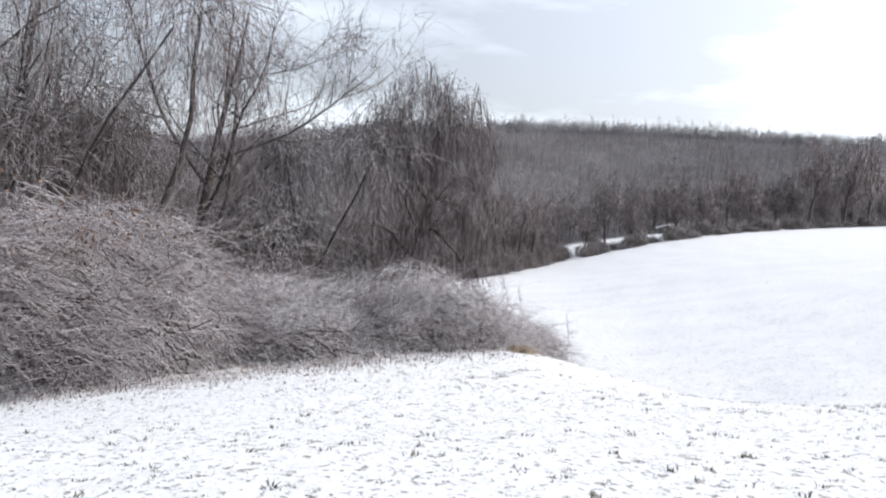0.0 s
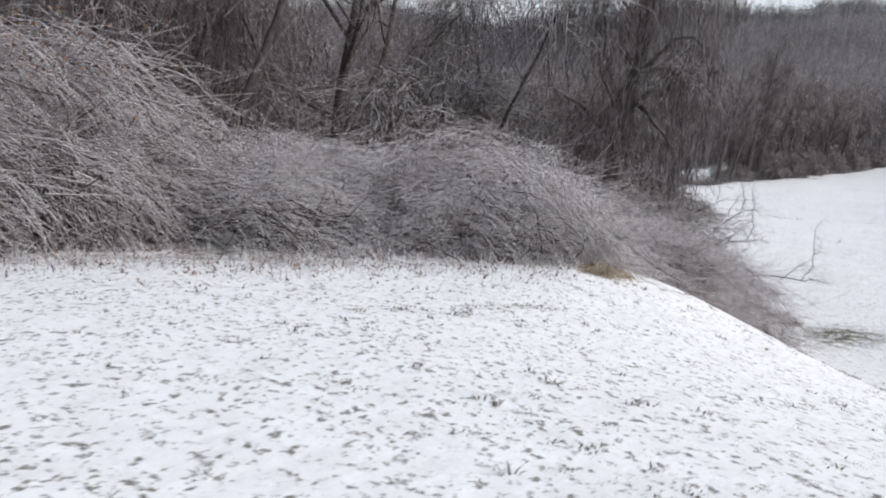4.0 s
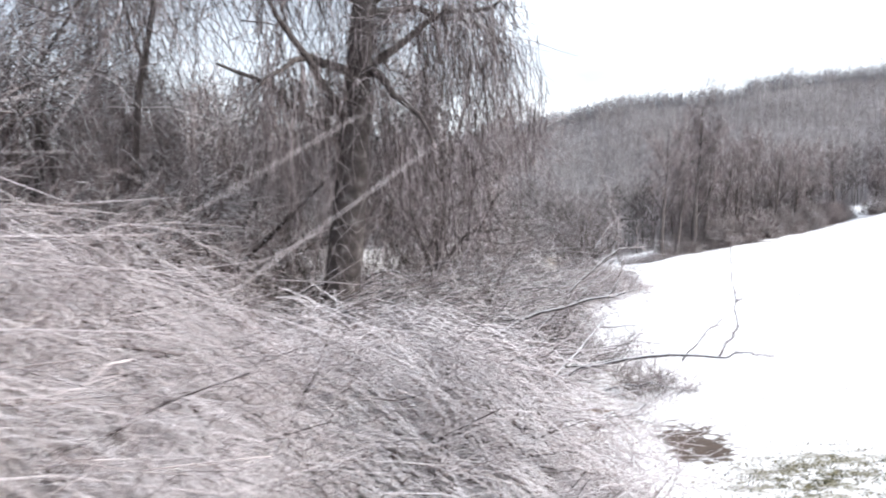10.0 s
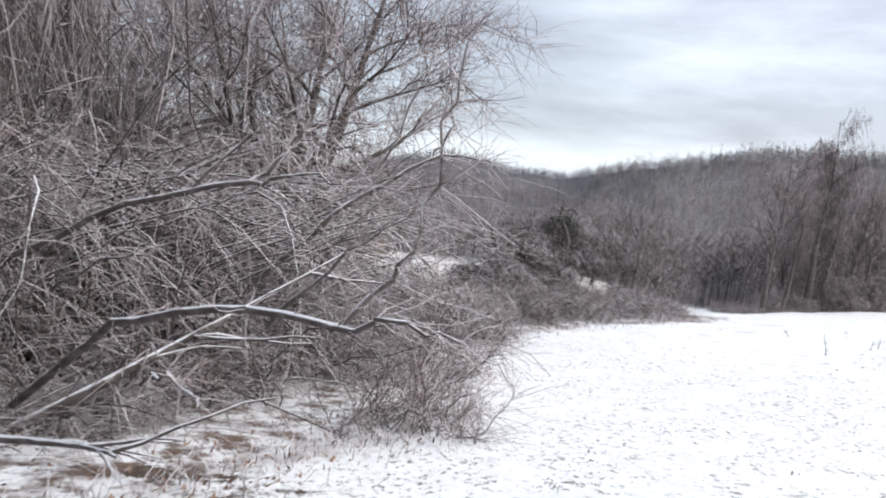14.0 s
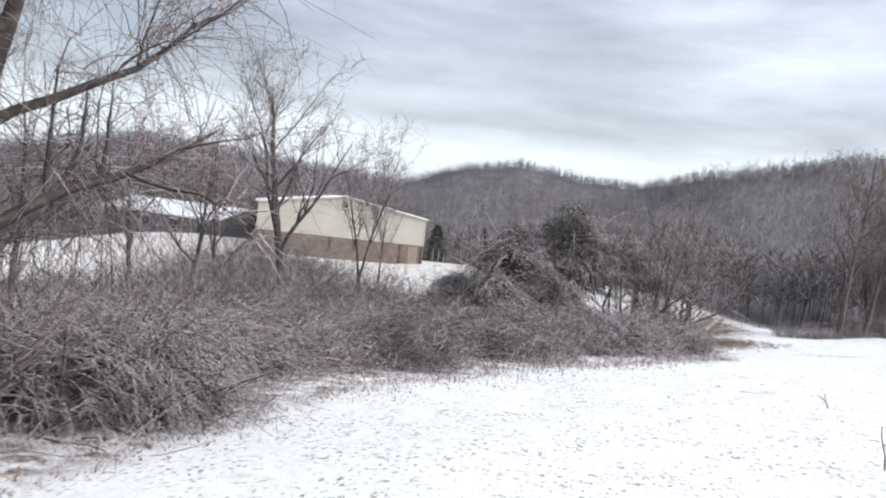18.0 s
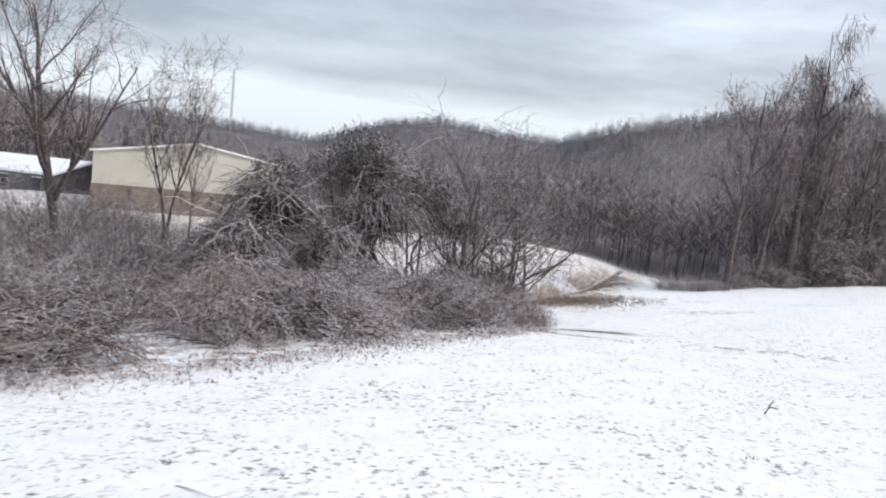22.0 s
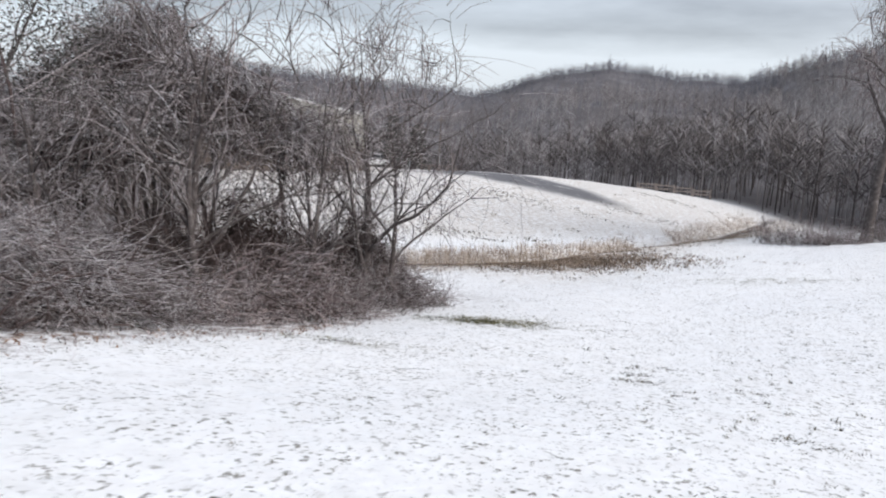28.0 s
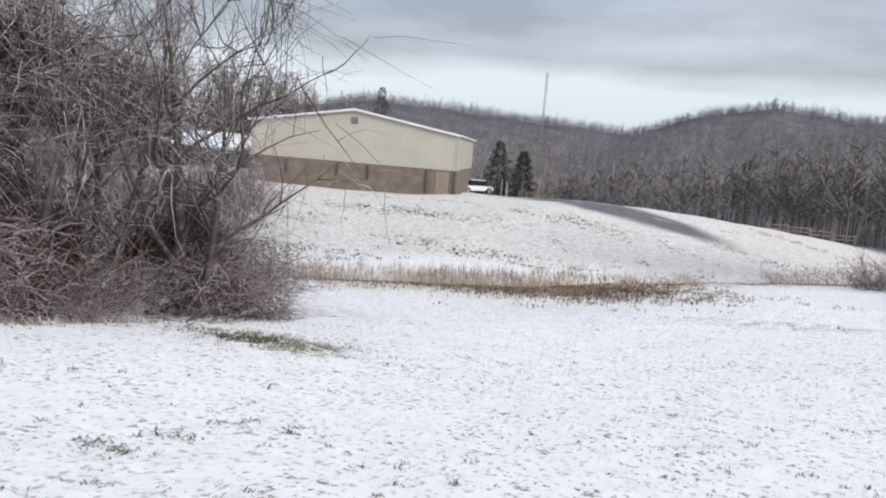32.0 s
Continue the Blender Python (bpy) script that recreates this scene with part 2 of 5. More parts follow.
def snow_ground():
    m = bpy.data.materials.new("snowy_meadow")
    m.use_nodes = True
    t = m.node_tree
    b = t.nodes["Principled BSDF"]
    L = t.links.new
    co = t.nodes.new("ShaderNodeTexCoord")

    def noise_(scale, detail=4.0, rough=0.55, stretch=None):
        n = t.nodes.new("ShaderNodeTexNoise")
        n.inputs["Scale"].default_value, n.inputs["Detail"].default_value, n.inputs["Roughness"].default_value = scale, detail, rough
        if stretch:
            mp = t.nodes.new("ShaderNodeMapping")
            mp.inputs["Scale"].default_value = stretch
            L(co.outputs["Object"], mp.inputs["Vector"])
            L(mp.outputs["Vector"], n.inputs["Vector"])
        else:
            L(co.outputs["Object"], n.inputs["Vector"])
        return n.outputs["Fac"]

    def ramp(fac, lo, hi):
        r = t.nodes.new("ShaderNodeMapRange")
        r.inputs["From Min"].default_value, r.inputs["From Max"].default_value = lo, hi
        L(fac, r.inputs["Value"])
        return r.outputs["Result"]

    def math_(op, a, c):
        n = t.nodes.new("ShaderNodeMath")
        n.operation = op
        for i, v in enumerate((a, c)):
            if isinstance(v, (int, float)):
                n.inputs[i].default_value = v
            else:
                L(v, n.inputs[i])
        return n.outputs["Value"]

    def mix(fac, a, c):
        n = t.nodes.new("ShaderNodeMix")
        n.data_type = "RGBA"
        L(fac, n.inputs["Factor"])
        for i, v in ((6, a), (7, c)):
            if isinstance(v, tuple):
                n.inputs[i].default_value = (*v, 1)
            else:
                L(v, n.inputs[i])
        return n.outputs[2]

    def mask(name):
        a = t.nodes.new("ShaderNodeAttribute")
        a.attribute_name = name
        return a.outputs["Fac"]

    snow = mix(noise_(0.35, 5), (0.895, 0.905, 0.92), (0.95, 0.95, 0.95))
    wet = math_("MULTIPLY", ramp(noise_(3.4, 5, 0.7), 0.50, 0.70), 0.30)
    snow = mix(wet, snow, (0.66, 0.67, 0.675))
    # specks of grass and leaf poking through: small, in drifts
    speck = math_("MULTIPLY", ramp(noise_(18.0, 4, 0.72, (1.0, 0.75, 1.0)), 0.56, 0.615), ramp(noise_(1.6, 4), 0.36, 0.54))
    dense = math_("MULTIPLY", ramp(noise_(18.0, 5, 0.72, (1.0, 0.75, 1.0)), 0.55, 0.61), math_("MULTIPLY", mask("stubble"), ramp(noise_(2.3, 4), 0.33, 0.50)))
    speck = math_("MAXIMUM", speck, dense)
    straw = mix(noise_(23.0, 2), (0.06, 0.058, 0.05), (0.24, 0.225, 0.19))
    col = mix(math_("MULTIPLY", speck, 0.95), snow, straw)
    # thin snow with straw showing through
    thin = math_("MULTIPLY", mask("thin"), ramp(noise_(4.0, 6, 0.7), 0.33, 0.60))
    col = mix(thin, col, mix(noise_(9.0, 4), (0.25, 0.185, 0.125), (0.55, 0.46, 0.36)))
    green = math_("MULTIPLY", mask("green"), ramp(noise_(3.6, 6, 0.75), 0.46, 0.56))
    col = mix(green, col, mix(noise_(14.0, 4), (0.06, 0.055, 0.022), (0.20, 0.17, 0.075)))
    mud = ramp(math_("ADD", math_("MULTIPLY", mask("mud"), 0.4), noise_(4.0, 7, 0.8)), 0.75, 0.80)
    col = mix(mud, col, mix(noise_(6.0, 5), (0.035, 0.026, 0.021), (0.13, 0.092, 0.068)))
    gravel = math_("MULTIPLY", mask("gravel"), ramp(noise_(0.5, 5, 0.6, (1.0, 2.2, 1.0)), 0.30, 0.42))
    col = mix(gravel, col, mix(noise_(6.0, 4), (0.10, 0.098, 0.105), (0.18, 0.175, 0.185)))
    floor = mix(ramp(noise_(0.09, 6, 0.7), 0.48, 0.70), (0.115, 0.104, 0.106), (0.21, 0.20, 0.206))
    col = mix(mask("woods"), col, floor)
    litter = math_("MULTIPLY", mask("litter"), ramp(noise_(3.2, 5, 0.7), 0.46, 0.60))
    col = mix(litter, col, mix(noise_(10.0, 4), (0.09, 0.06, 0.05), (0.26, 0.19, 0.15)))
    L(col, b.inputs["Base Color"])
    b.inputs["Roughness"].default_value = 0.75
    b.inputs["Specular IOR Level"].default_value = 0.25
    bp = t.nodes.new("ShaderNodeBump")
    bp.inputs["Strength"].default_value, bp.inputs["Distance"].default_value = 0.4, 0.05
    L(math_("ADD", noise_(9.0, 6, 0.6), noise_(2.1, 3)), bp.inputs["Height"])
    L(bp.outputs["Normal"], b.inputs["Normal"])
    return m


M_SNOW = snow_ground()


# ---- the lie of the land ----
def sstep(a, b, x):
    k = np.clip((np.asarray(x, float) - a) / (b - a), 0, 1)
    return k * k * (3 - 2 * k)


def ditch_y(x):
    """The ditch runs level below the knoll, then turns away up the valley."""
    return 63.0 + 3.24 * np.log1p(np.exp((np.asarray(x, float) - 27.7) / 1.2))


def ditch_d(x, y):
    """Distance from the ditch, positive on the knoll's side."""
    slope = 2.7 / (1 + np.exp(-(np.asarray(x, float) - 27.7) / 1.2))
    return (y - ditch_y(x)) / np.sqrt(1 + slope ** 2)


def knoll_foot(x):
    x = np.asarray(x, float)
    return 63.0 + 0.55 * np.maximum(0, x - 20) + 0.03 * np.maximum(0, np.minimum(x, 60) - 22) ** 2


RIDGE_AZ = [-180, -90, -60, -38, -32, -27, -20, -12, -7.5, -3, 1.5, 6, 10.5, 16, 25, 32, 42, 50, 60, 90, 180]
RIDGE_EL = [5, 6, 7.5, 8.3, 9.5, 10.9, 10.5, 9.8, 9.4, 10.7, 11.3, 10.4, 10.0, 11.3, 12.4, 11.8, 10.8, 10.0, 8.6, 6, 5]


def ridge(x, y):
    """Distance and bearing from the middle of the meadow, the crest's distance and its height there."""
    dx, dy = np.asarray(x, float) - 20, np.asarray(y, float) - 28
    r, az = np.hypot(dx, dy), np.degrees(np.arctan2(dx, dy))
    el = np.interp(az, RIDGE_AZ, RIDGE_EL)
    far = np.interp(az, [-180, -30, 3, 11, 18, 30, 45, 180], [420, 420, 470, 430, 300, 290, 360, 400])
    return r, az, far, far * np.tan(np.radians(el)) - 9.0


def fall(x, y):
    """The whole valley side falls away ahead and rises towards the open meadow."""
    return 0.0544 * (np.clip(x, -300, 320) - 20) - 0.1032 * (np.clip(y, -60, 560) - 28)


def height(x, y):
    x, y = np.asarray(x, float), np.asarray(y, float)
    u, v = 0.6 * x + 0.8 * y, 0.8 * x - 0.6 * y
    z = 0.95 - 0.09 * np.clip(u, -4, 0) - 3.7 * sstep(-3, 18, u) + 0.5 * sstep(22, 40, u) - 0.9 * sstep(44, 58, u) + 0.5 * sstep(60, 70, u)
    z = z + 1.35 * np.exp(-((u - 8.3) / 5.2) ** 2) * sstep(1.4, -3.2, v)
    r = np.clip(v - 2.0, 0, 60)
    z = z + 3.6 * (1 - np.exp(-((r / 19) ** 1.6))) * sstep(-10, 15, u) * sstep(260, 140, u)
    z = z + 0.04 * np.clip(u - 66, 0, 90) * sstep(-24, -4, v)
    z = z - 1.0 * sstep(-7, -17, v) * sstep(60, 44, u)
    d = y - knoll_foot(x)
    z = z + sstep(2, 40, d) * (4.6 * np.exp(-((x - 4) / 44.0) ** 2) + 0.9) * sstep(260, 130, y)
    z = z - 0.55 * np.exp(-(ditch_d(x, y) / 1.1) ** 2) * sstep(48, 38, x)
    z = z - 1.3 * np.exp(-(((x - 3) / 14.0) ** 2 + ((y - 97) / 12.0) ** 2))
    z = z + 2.2 * np.exp(-(((x + 22) / 22.0) ** 2 + ((y - 108) / 24.0) ** 2))
    z = z + 0.05 * np.sin(x * 0.9 + 1.3 * np.sin(y * 0.37)) * np.cos(y * 0.7)
    rr, az, far, top = ridge(x, y)
    start = woods_start(az)
    f = np.clip((rr - start) / (far - start), 0, 1)
    # a nearer wooded shoulder stands before the far ridge
    z = z + (top + 2.0) * (f ** 1.25 + 0.10 * (np.exp(-((f - 0.38) / 0.13) ** 2) - np.exp(-((f - 0.66) / 0.13) ** 2)) * sstep(18, 8, az)) - np.clip(rr - far, 0, 2500) * 0.05
    return z + fall(x, y)


def woods_start(az):
    """How far from the middle of the meadow the woods begin, by bearing."""
    return np.interp(az, [-180, -95, -60, -25, -8, 4, 12, 20, 27, 31, 43, 55, 70, 110, 180], [90, 90, 130, 150, 145, 118, 100, 92, 88, 92, 125, 150, 165, 140, 90])


def gz(x, y):
    return float(height(x, y))


EDGE = [(-14, 9.5), (-8, 7.6), (-5, 6.6), (-2.5, 6.6), (0.8, 6.9), (2.2, 8.6), (4.2, 9.9), (6.6, 11.4), (9, 14.6), (11.2, 18), (13, 20.8), (13.6, 25.4), (15, 30), (17.4, 33.2), (21, 37), (23, 40.5), (24.6, 45), (26.0, 50), (26, 53.5)]


def edge_y(x):
    return np.interp(x, [p[0] for p in EDGE], [p[1] for p in EDGE])


def make_ground():
    n = 430
    s = np.linspace(-1, 1, n)
    gx, gy = 18 + 96 * s + 2900 * s ** 9, 36 + 104 * s + 2900 * s ** 9
    X, Y = np.meshgrid(gx, gy)
    X, Y = X.ravel(), Y.ravel()
    Z = height(X, Y)
    me = bpy.data.meshes.new("ground")
    idx = np.arange(n * n).reshape(n, n)
    quads = np.stack([idx[:-1, :-1], idx[:-1, 1:], idx[1:, 1:], idx[1:, :-1]], -1).reshape(-1, 4)
    fill_mesh(me, np.stack([X, Y, Z], -1), quads)
    rr, az, far, top = ridge(X, Y)
    u, v = 0.6 * X + 0.8 * Y, 0.8 * X - 0.6 * Y
    d = ditch_d(X, Y)
    k = Y - knoll_foot(X)

    def blob(cx, cy, a, c, rot=0.0):
        k, q = math.cos(rot), math.sin(rot)
        dx, dy = X - cx, Y - cy
        return np.clip(1.35 - np.hypot((k * dx + q * dy) / a, (-q * dx + k * dy) / c), 0, 1)

    masks = {
        "woods": sstep(-6, 6, rr - woods_start(az)),
        "thin": np.maximum(np.exp(-((d + 1.2) / 2.4) ** 2) * sstep(60, 44, X) * (0.55 + 0.45 * sstep(16, 24, X)), 0.55 * sstep(3, 10, k) * sstep(150, 100, Y)) + 0.12,
        "green": np.maximum.reduce([blob(11.7, 14.8, 1.5, 0.8, 0.4), 1.0 * blob(27.7, 50.6, 1.1, 0.6, 0.2), 0.6 * blob(33.8, 57.4, 1.6, 0.3, 0.1), 0.6 * blob(40.3, 60.2, 2.6, 0.22, 0.2), 0.6 * blob(26.2, 47, 0.9, 0.25), 0.6 * blob(12.6, 12.4, 0.7, 0.5)]),
        "mud": np.maximum(blob(11.4, 16.8, 0.7, 1.8, -0.3), 0.9 * blob(10.9, 18.4, 0.9, 0.45)) + 0.95 * np.exp(-((d + 0.1) / 0.55) ** 2) * sstep(52, 44, X) * sstep(16, 24, X) + 0.8 * blob(29.0, 61.6, 2.6, 1.7, 0.2),
        "stubble": 1.0 * sstep(12, 0, u) + 0.6 * sstep(46, 54, u) * sstep(80, 70, u),
        "gravel": 2.5 * blob(22.6, 96.6, 8.5, 2.8, -0.5),
        "litter": sstep(-0.4, 0.8, Y - edge_y(X)) * sstep(56, 52, Y) * sstep(28, 26, X) * sstep(12, 4, Y - edge_y(X)),
    }
    for name, val in masks.items():
        me.attributes.new(name, "FLOAT", "POINT").data.foreach_set("value", np.clip(val, 0, 1).astype(np.float32))
    me.materials.append(M_SNOW)
    me.shade_smooth()
    return tagged(new("ground", me), "snow-dusted meadow sloping to wooded hills", "ground", kind="structure")


# ---- mesh helpers ----
def fill_mesh(me, verts, quads):
    verts, quads = np.asarray(verts, np.float32), np.asarray(quads, np.int32)
    k = quads.shape[1]
    me.vertices.add(len(verts))
    me.vertices.foreach_set("co", verts.ravel())
    me.loops.add(quads.size)
    me.loops.foreach_set("vertex_index", quads.ravel())
    me.polygons.add(len(quads))
    me.polygons.foreach_set("loop_start", np.arange(0, quads.size, k, dtype=np.int32))
    me.polygons.foreach_set("loop_total", np.full(len(quads), k, np.int32))
    me.update(calc_edges=True)
    me.validate()


def tubes(name, groups, mat):
    """One mesh of many tapered stems: groups of (points (N, K, 3), radii (N, K), sides)."""
    V, Q, base = [], [], 0
    for P, R, S in groups:
        P, R = np.asarray(P, float), np.asarray(R, float)
        if not len(P):
            continue
        N, K = P.shape[:2]
        T = np.gradient(P, axis=1)
        T /= np.linalg.norm(T, axis=2, keepdims=True) + 1e-9
        ref = np.where(np.abs(T[:, :1, 2:3]) > 0.8, [[[1.0, 0.2, 0]]], [[[0, 0, 1.0]]])
        A = np.cross(T, ref)
        A /= np.linalg.norm(A, axis=2, keepdims=True) + 1e-9
        B = np.cross(T, A)
        ang = np.arange(S) * 2 * np.pi / S
        ring = A[:, :, None] * np.cos(ang)[None, None, :, None] + B[:, :, None] * np.sin(ang)[None, None, :, None]
        V.append((P[:, :, None] + ring * R[:, :, None, None]).reshape(-1, 3))
        i = base + np.arange(N * K * S).reshape(N, K, S)
        j = np.roll(i, -1, axis=2)
        Q.append(np.stack([i[:, :-1], j[:, :-1], j[:, 1:], i[:, 1:]], -1).reshape(-1, 4))
        base += N * K * S
    me = bpy.data.meshes.new(name)
    fill_mesh(me, np.concatenate(V), np.concatenate(Q))
    me.materials.append(mat)
    me.shade_smooth()
    return me


STUFF = {"stem_mass", "twig_mass", "crown", "bough_work", "vine_curtain", "vine_mat", "icy_crown", "leaves", "needles", "grass_clump"}


def part(name, bm, mat, parent=None, label=""):
    """Link a bmesh, or a mesh made before, as one object under its thing."""
    if isinstance(bm, bpy.types.Mesh):
        me = bm
    else:
        me = bpy.data.meshes.new(name)
        bm.to_mesh(me)
        bm.free()
        me.materials.append(mat)
    ob = new(name, me)
    ob.parent = parent
    if name in STUFF:
        ob["kind"] = "stuff"
    if label:
        ob["label"] = label
    return ob


def thing(name, m, label, category, group=""):
    ob = new(name)
    ob.matrix_basis = m
    ob.empty_display_size = 0.2
    return tagged(ob, label, category, group)


def box(bm, x0, x1, y0, y1, z0, z1, bevel=0.0):
    r = bmesh.ops.create_cube(bm, size=1.0, matrix=Matrix.Translation(((x0 + x1) / 2, (y0 + y1) / 2, (z0 + z1) / 2)) @ Matrix.Diagonal((x1 - x0, y1 - y0, z1 - z0, 1)))
    if bevel:
        es = {e for v in r["verts"] for e in v.link_edges}
        bmesh.ops.bevel(bm, geom=list(es), offset=bevel, segments=2, affect="EDGES")
    return bm


def shoots(rng, p0, d, L, droop, K=4, wob=0.08, r0=0.006, r1=0.002):
    """Bent shoots from the points p0 in the directions d: they sag by droop."""
    n = len(p0)
    L = np.broadcast_to(L, n)
    s = np.linspace(0, 1, K)
    P = p0[:, None] + d[:, None] * (L[:, None] * s)[..., None]
    P[..., 2] -= (np.broadcast_to(droop, n) * L)[:, None] * s ** 2
    P += np.clip(rng.normal(0, 1, (n, 1, 3)), -1.5, 1.5) * 2.0 * wob * (L[:, None] * s ** 2)[..., None]
    P[:, 1:] += rng.normal(0, 0.3, (n, K - 1, 3)) * (wob * L)[:, None, None] * s[None, 1:, None]
    r0 = np.broadcast_to(r0, n)
    R = r0[:, None] + (r1 - r0)[:, None] * s[None]
    return P, np.maximum(R, 0.0015), 3


def unit(a):
    return a / (np.linalg.norm(a, axis=-1, keepdims=True) + 1e-9)


# ---- kinds of plants ----
def dome_points(rng, n, rx, ry, h, shell=0.45):
    """Points in the upper part of a dome, most of them near its skin."""
    d = unit(rng.normal(0, 1, (n, 3)) * [1, 1, 0.9])
    d[:, 2] = np.abs(d[:, 2])
    k = (shell + (1 - shell) * rng.random(n) ** 0.5)[:, None]
    return d * k * [rx, ry, h], d


def bush_meshes(seed, n, rx, ry, h, mat, L=(0.6, 1.5), droop=0.55, thick=0.006, stems=130, K=5, comb=(0.0, 0.0), lobes=8, core=1500):
    """A mound of several lobes: shoots drape over each of them in sheaves, stems with shade in their colour fill the
    inside.
    """
    rng = np.random.default_rng(seed)
    lx, ly = rng.uniform(-0.55, 0.55, (2, lobes))
    lx[0] = ly[0] = 0
    lh = h * (1.0 - 0.6 * (lx ** 2 + ly ** 2)) * rng.uniform(0.72, 1.0, lobes)
    lr = rng.uniform(0.42, 0.62, lobes)
    k = rng.integers(0, lobes, n)[np.arange(n) // 9 * 9]
    d = unit(rng.normal(0, 1, (n, 3)) * [1, 1, 0.95])
    d[:, 2] = np.abs(d[:, 2])
    d = unit(d[np.arange(n) // 9 * 9] + rng.normal(0, 0.13, (n, 3)))
    C = np.stack([lx * rx, ly * ry, np.zeros(lobes)], -1)[k]
    ax = np.stack([lr * rx, lr * ry, lh], -1)[k]
    p = C + d * ax * (0.55 + 0.50 * rng.random(n) ** 0.7)[np.arange(n) // 9 * 9][:, None]
    nrm = unit(d / ax)
    a = 1.1 * np.sin(p[:, 0] * 1.3 + seed) + 0.9 * np.cos(p[:, 1] * 1.6 + seed * 1.7) + rng.normal(0, 0.8, n)[np.arange(n) // 9 * 9]
    flow = np.stack([comb[0] + 0.55 * np.cos(a), comb[1] + 0.55 * np.sin(a), np.zeros(n)], -1) + nrm * [0.55, 0.55, 0.0]
    way = unit(flow - nrm * ((flow * nrm).sum(-1) * rng.uniform(0.1, 0.9, n)[np.arange(n) // 9 * 9])[:, None] + [0, 0, 0.25] + rng.normal(0, 0.24, (n, 3)))
    ln = rng.uniform(L[0], L[1], n)[np.arange(n) // 9 * 9] * rng.uniform(0.6, 1.25, n)
    p = p - way * (ln * 0.45)[:, None]
    p[:, 2] = np.maximum(p[:, 2], 0.03)
    twig = shoots(rng, p, way, ln, droop * rng.uniform(0.2, 1.5, n), K, 0.17, thick * rng.uniform(0.6, 1.4, n), thick * 0.45)
    twig[0][..., 2] = np.maximum(twig[0][..., 2], 0.02)
    a = rng.random(stems) * 6.283
    b0 = np.stack([np.cos(a) * rx * 0.6 * rng.random(stems), np.sin(a) * ry * 0.6 * rng.random(stems), np.full(stems, -0.15)], -1)
    top, td = dome_points(rng, stems, rx * 0.8, ry * 0.8, h * 0.62, 0.5)
    s = np.linspace(0, 1, 6)[None, :, None]
    P = b0[:, None] * (1 - s) + top[:, None] * s
    P[..., 2] += 0.25 * h * np.sin(s[..., 0] * np.pi)
    P[:, 1:-1] += rng.normal(0, 0.06, (stems, 4, 3))
    R = np.linspace(0.018, 0.006, 6)[None] * rng.uniform(0.6, 1.4, (stems, 1))
    # short inner shoots, added dark so the mound's inside reads as shade
    k = rng.integers(0, lobes, core)
    q = np.stack([lx * rx, ly * ry, np.zeros(lobes)], -1)[k]
    e = unit(rng.normal(0, 1, (core, 3)))
    e[:, 2] = np.abs(e[:, 2])
    q = q + e * np.stack([lr * rx, lr * ry, lh], -1)[k] * (0.72 * rng.random(core) ** 0.4)[:, None]
    inner = shoots(rng, q, unit(rng.normal(0, 1, (core, 3)) * [1, 1, 0.6]), rng.uniform(0.3, 0.8, core), 0.2, 4, 0.15, 0.011, 0.004)
    inner[0][..., 2] = np.maximum(inner[0][..., 2], 0.0)
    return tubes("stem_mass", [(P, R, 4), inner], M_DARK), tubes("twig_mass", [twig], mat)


def bush(meshes, x, y, sx, sy, sz, turn, label, group, name="bramble_bush"):
    ob = thing(name, pose(x, y, gz(x, y) - 0.06, 0, 0, turn), label, "bush", group)
    ob.scale = (sx, sy, sz)
    part("stem_mass", meshes[0], None, ob, "inner stems coloured dark for the bush's shade")
    part("twig_mass", meshes[1], None, ob)
    return ob


def bend(rng, p, d, L, K, wob, up):
    """A limb that wanders: K points from p along d, pulled up (or down) by up."""
    out, d = [np.array(p, float)], np.array(d, float)
    for _ in range(K - 1):
        d = d + rng.normal(0, wob, 3) + [0, 0, up]
        d /= np.linalg.norm(d)
        out.append(out[-1] + d * L / (K - 1))
    return np.array(out)


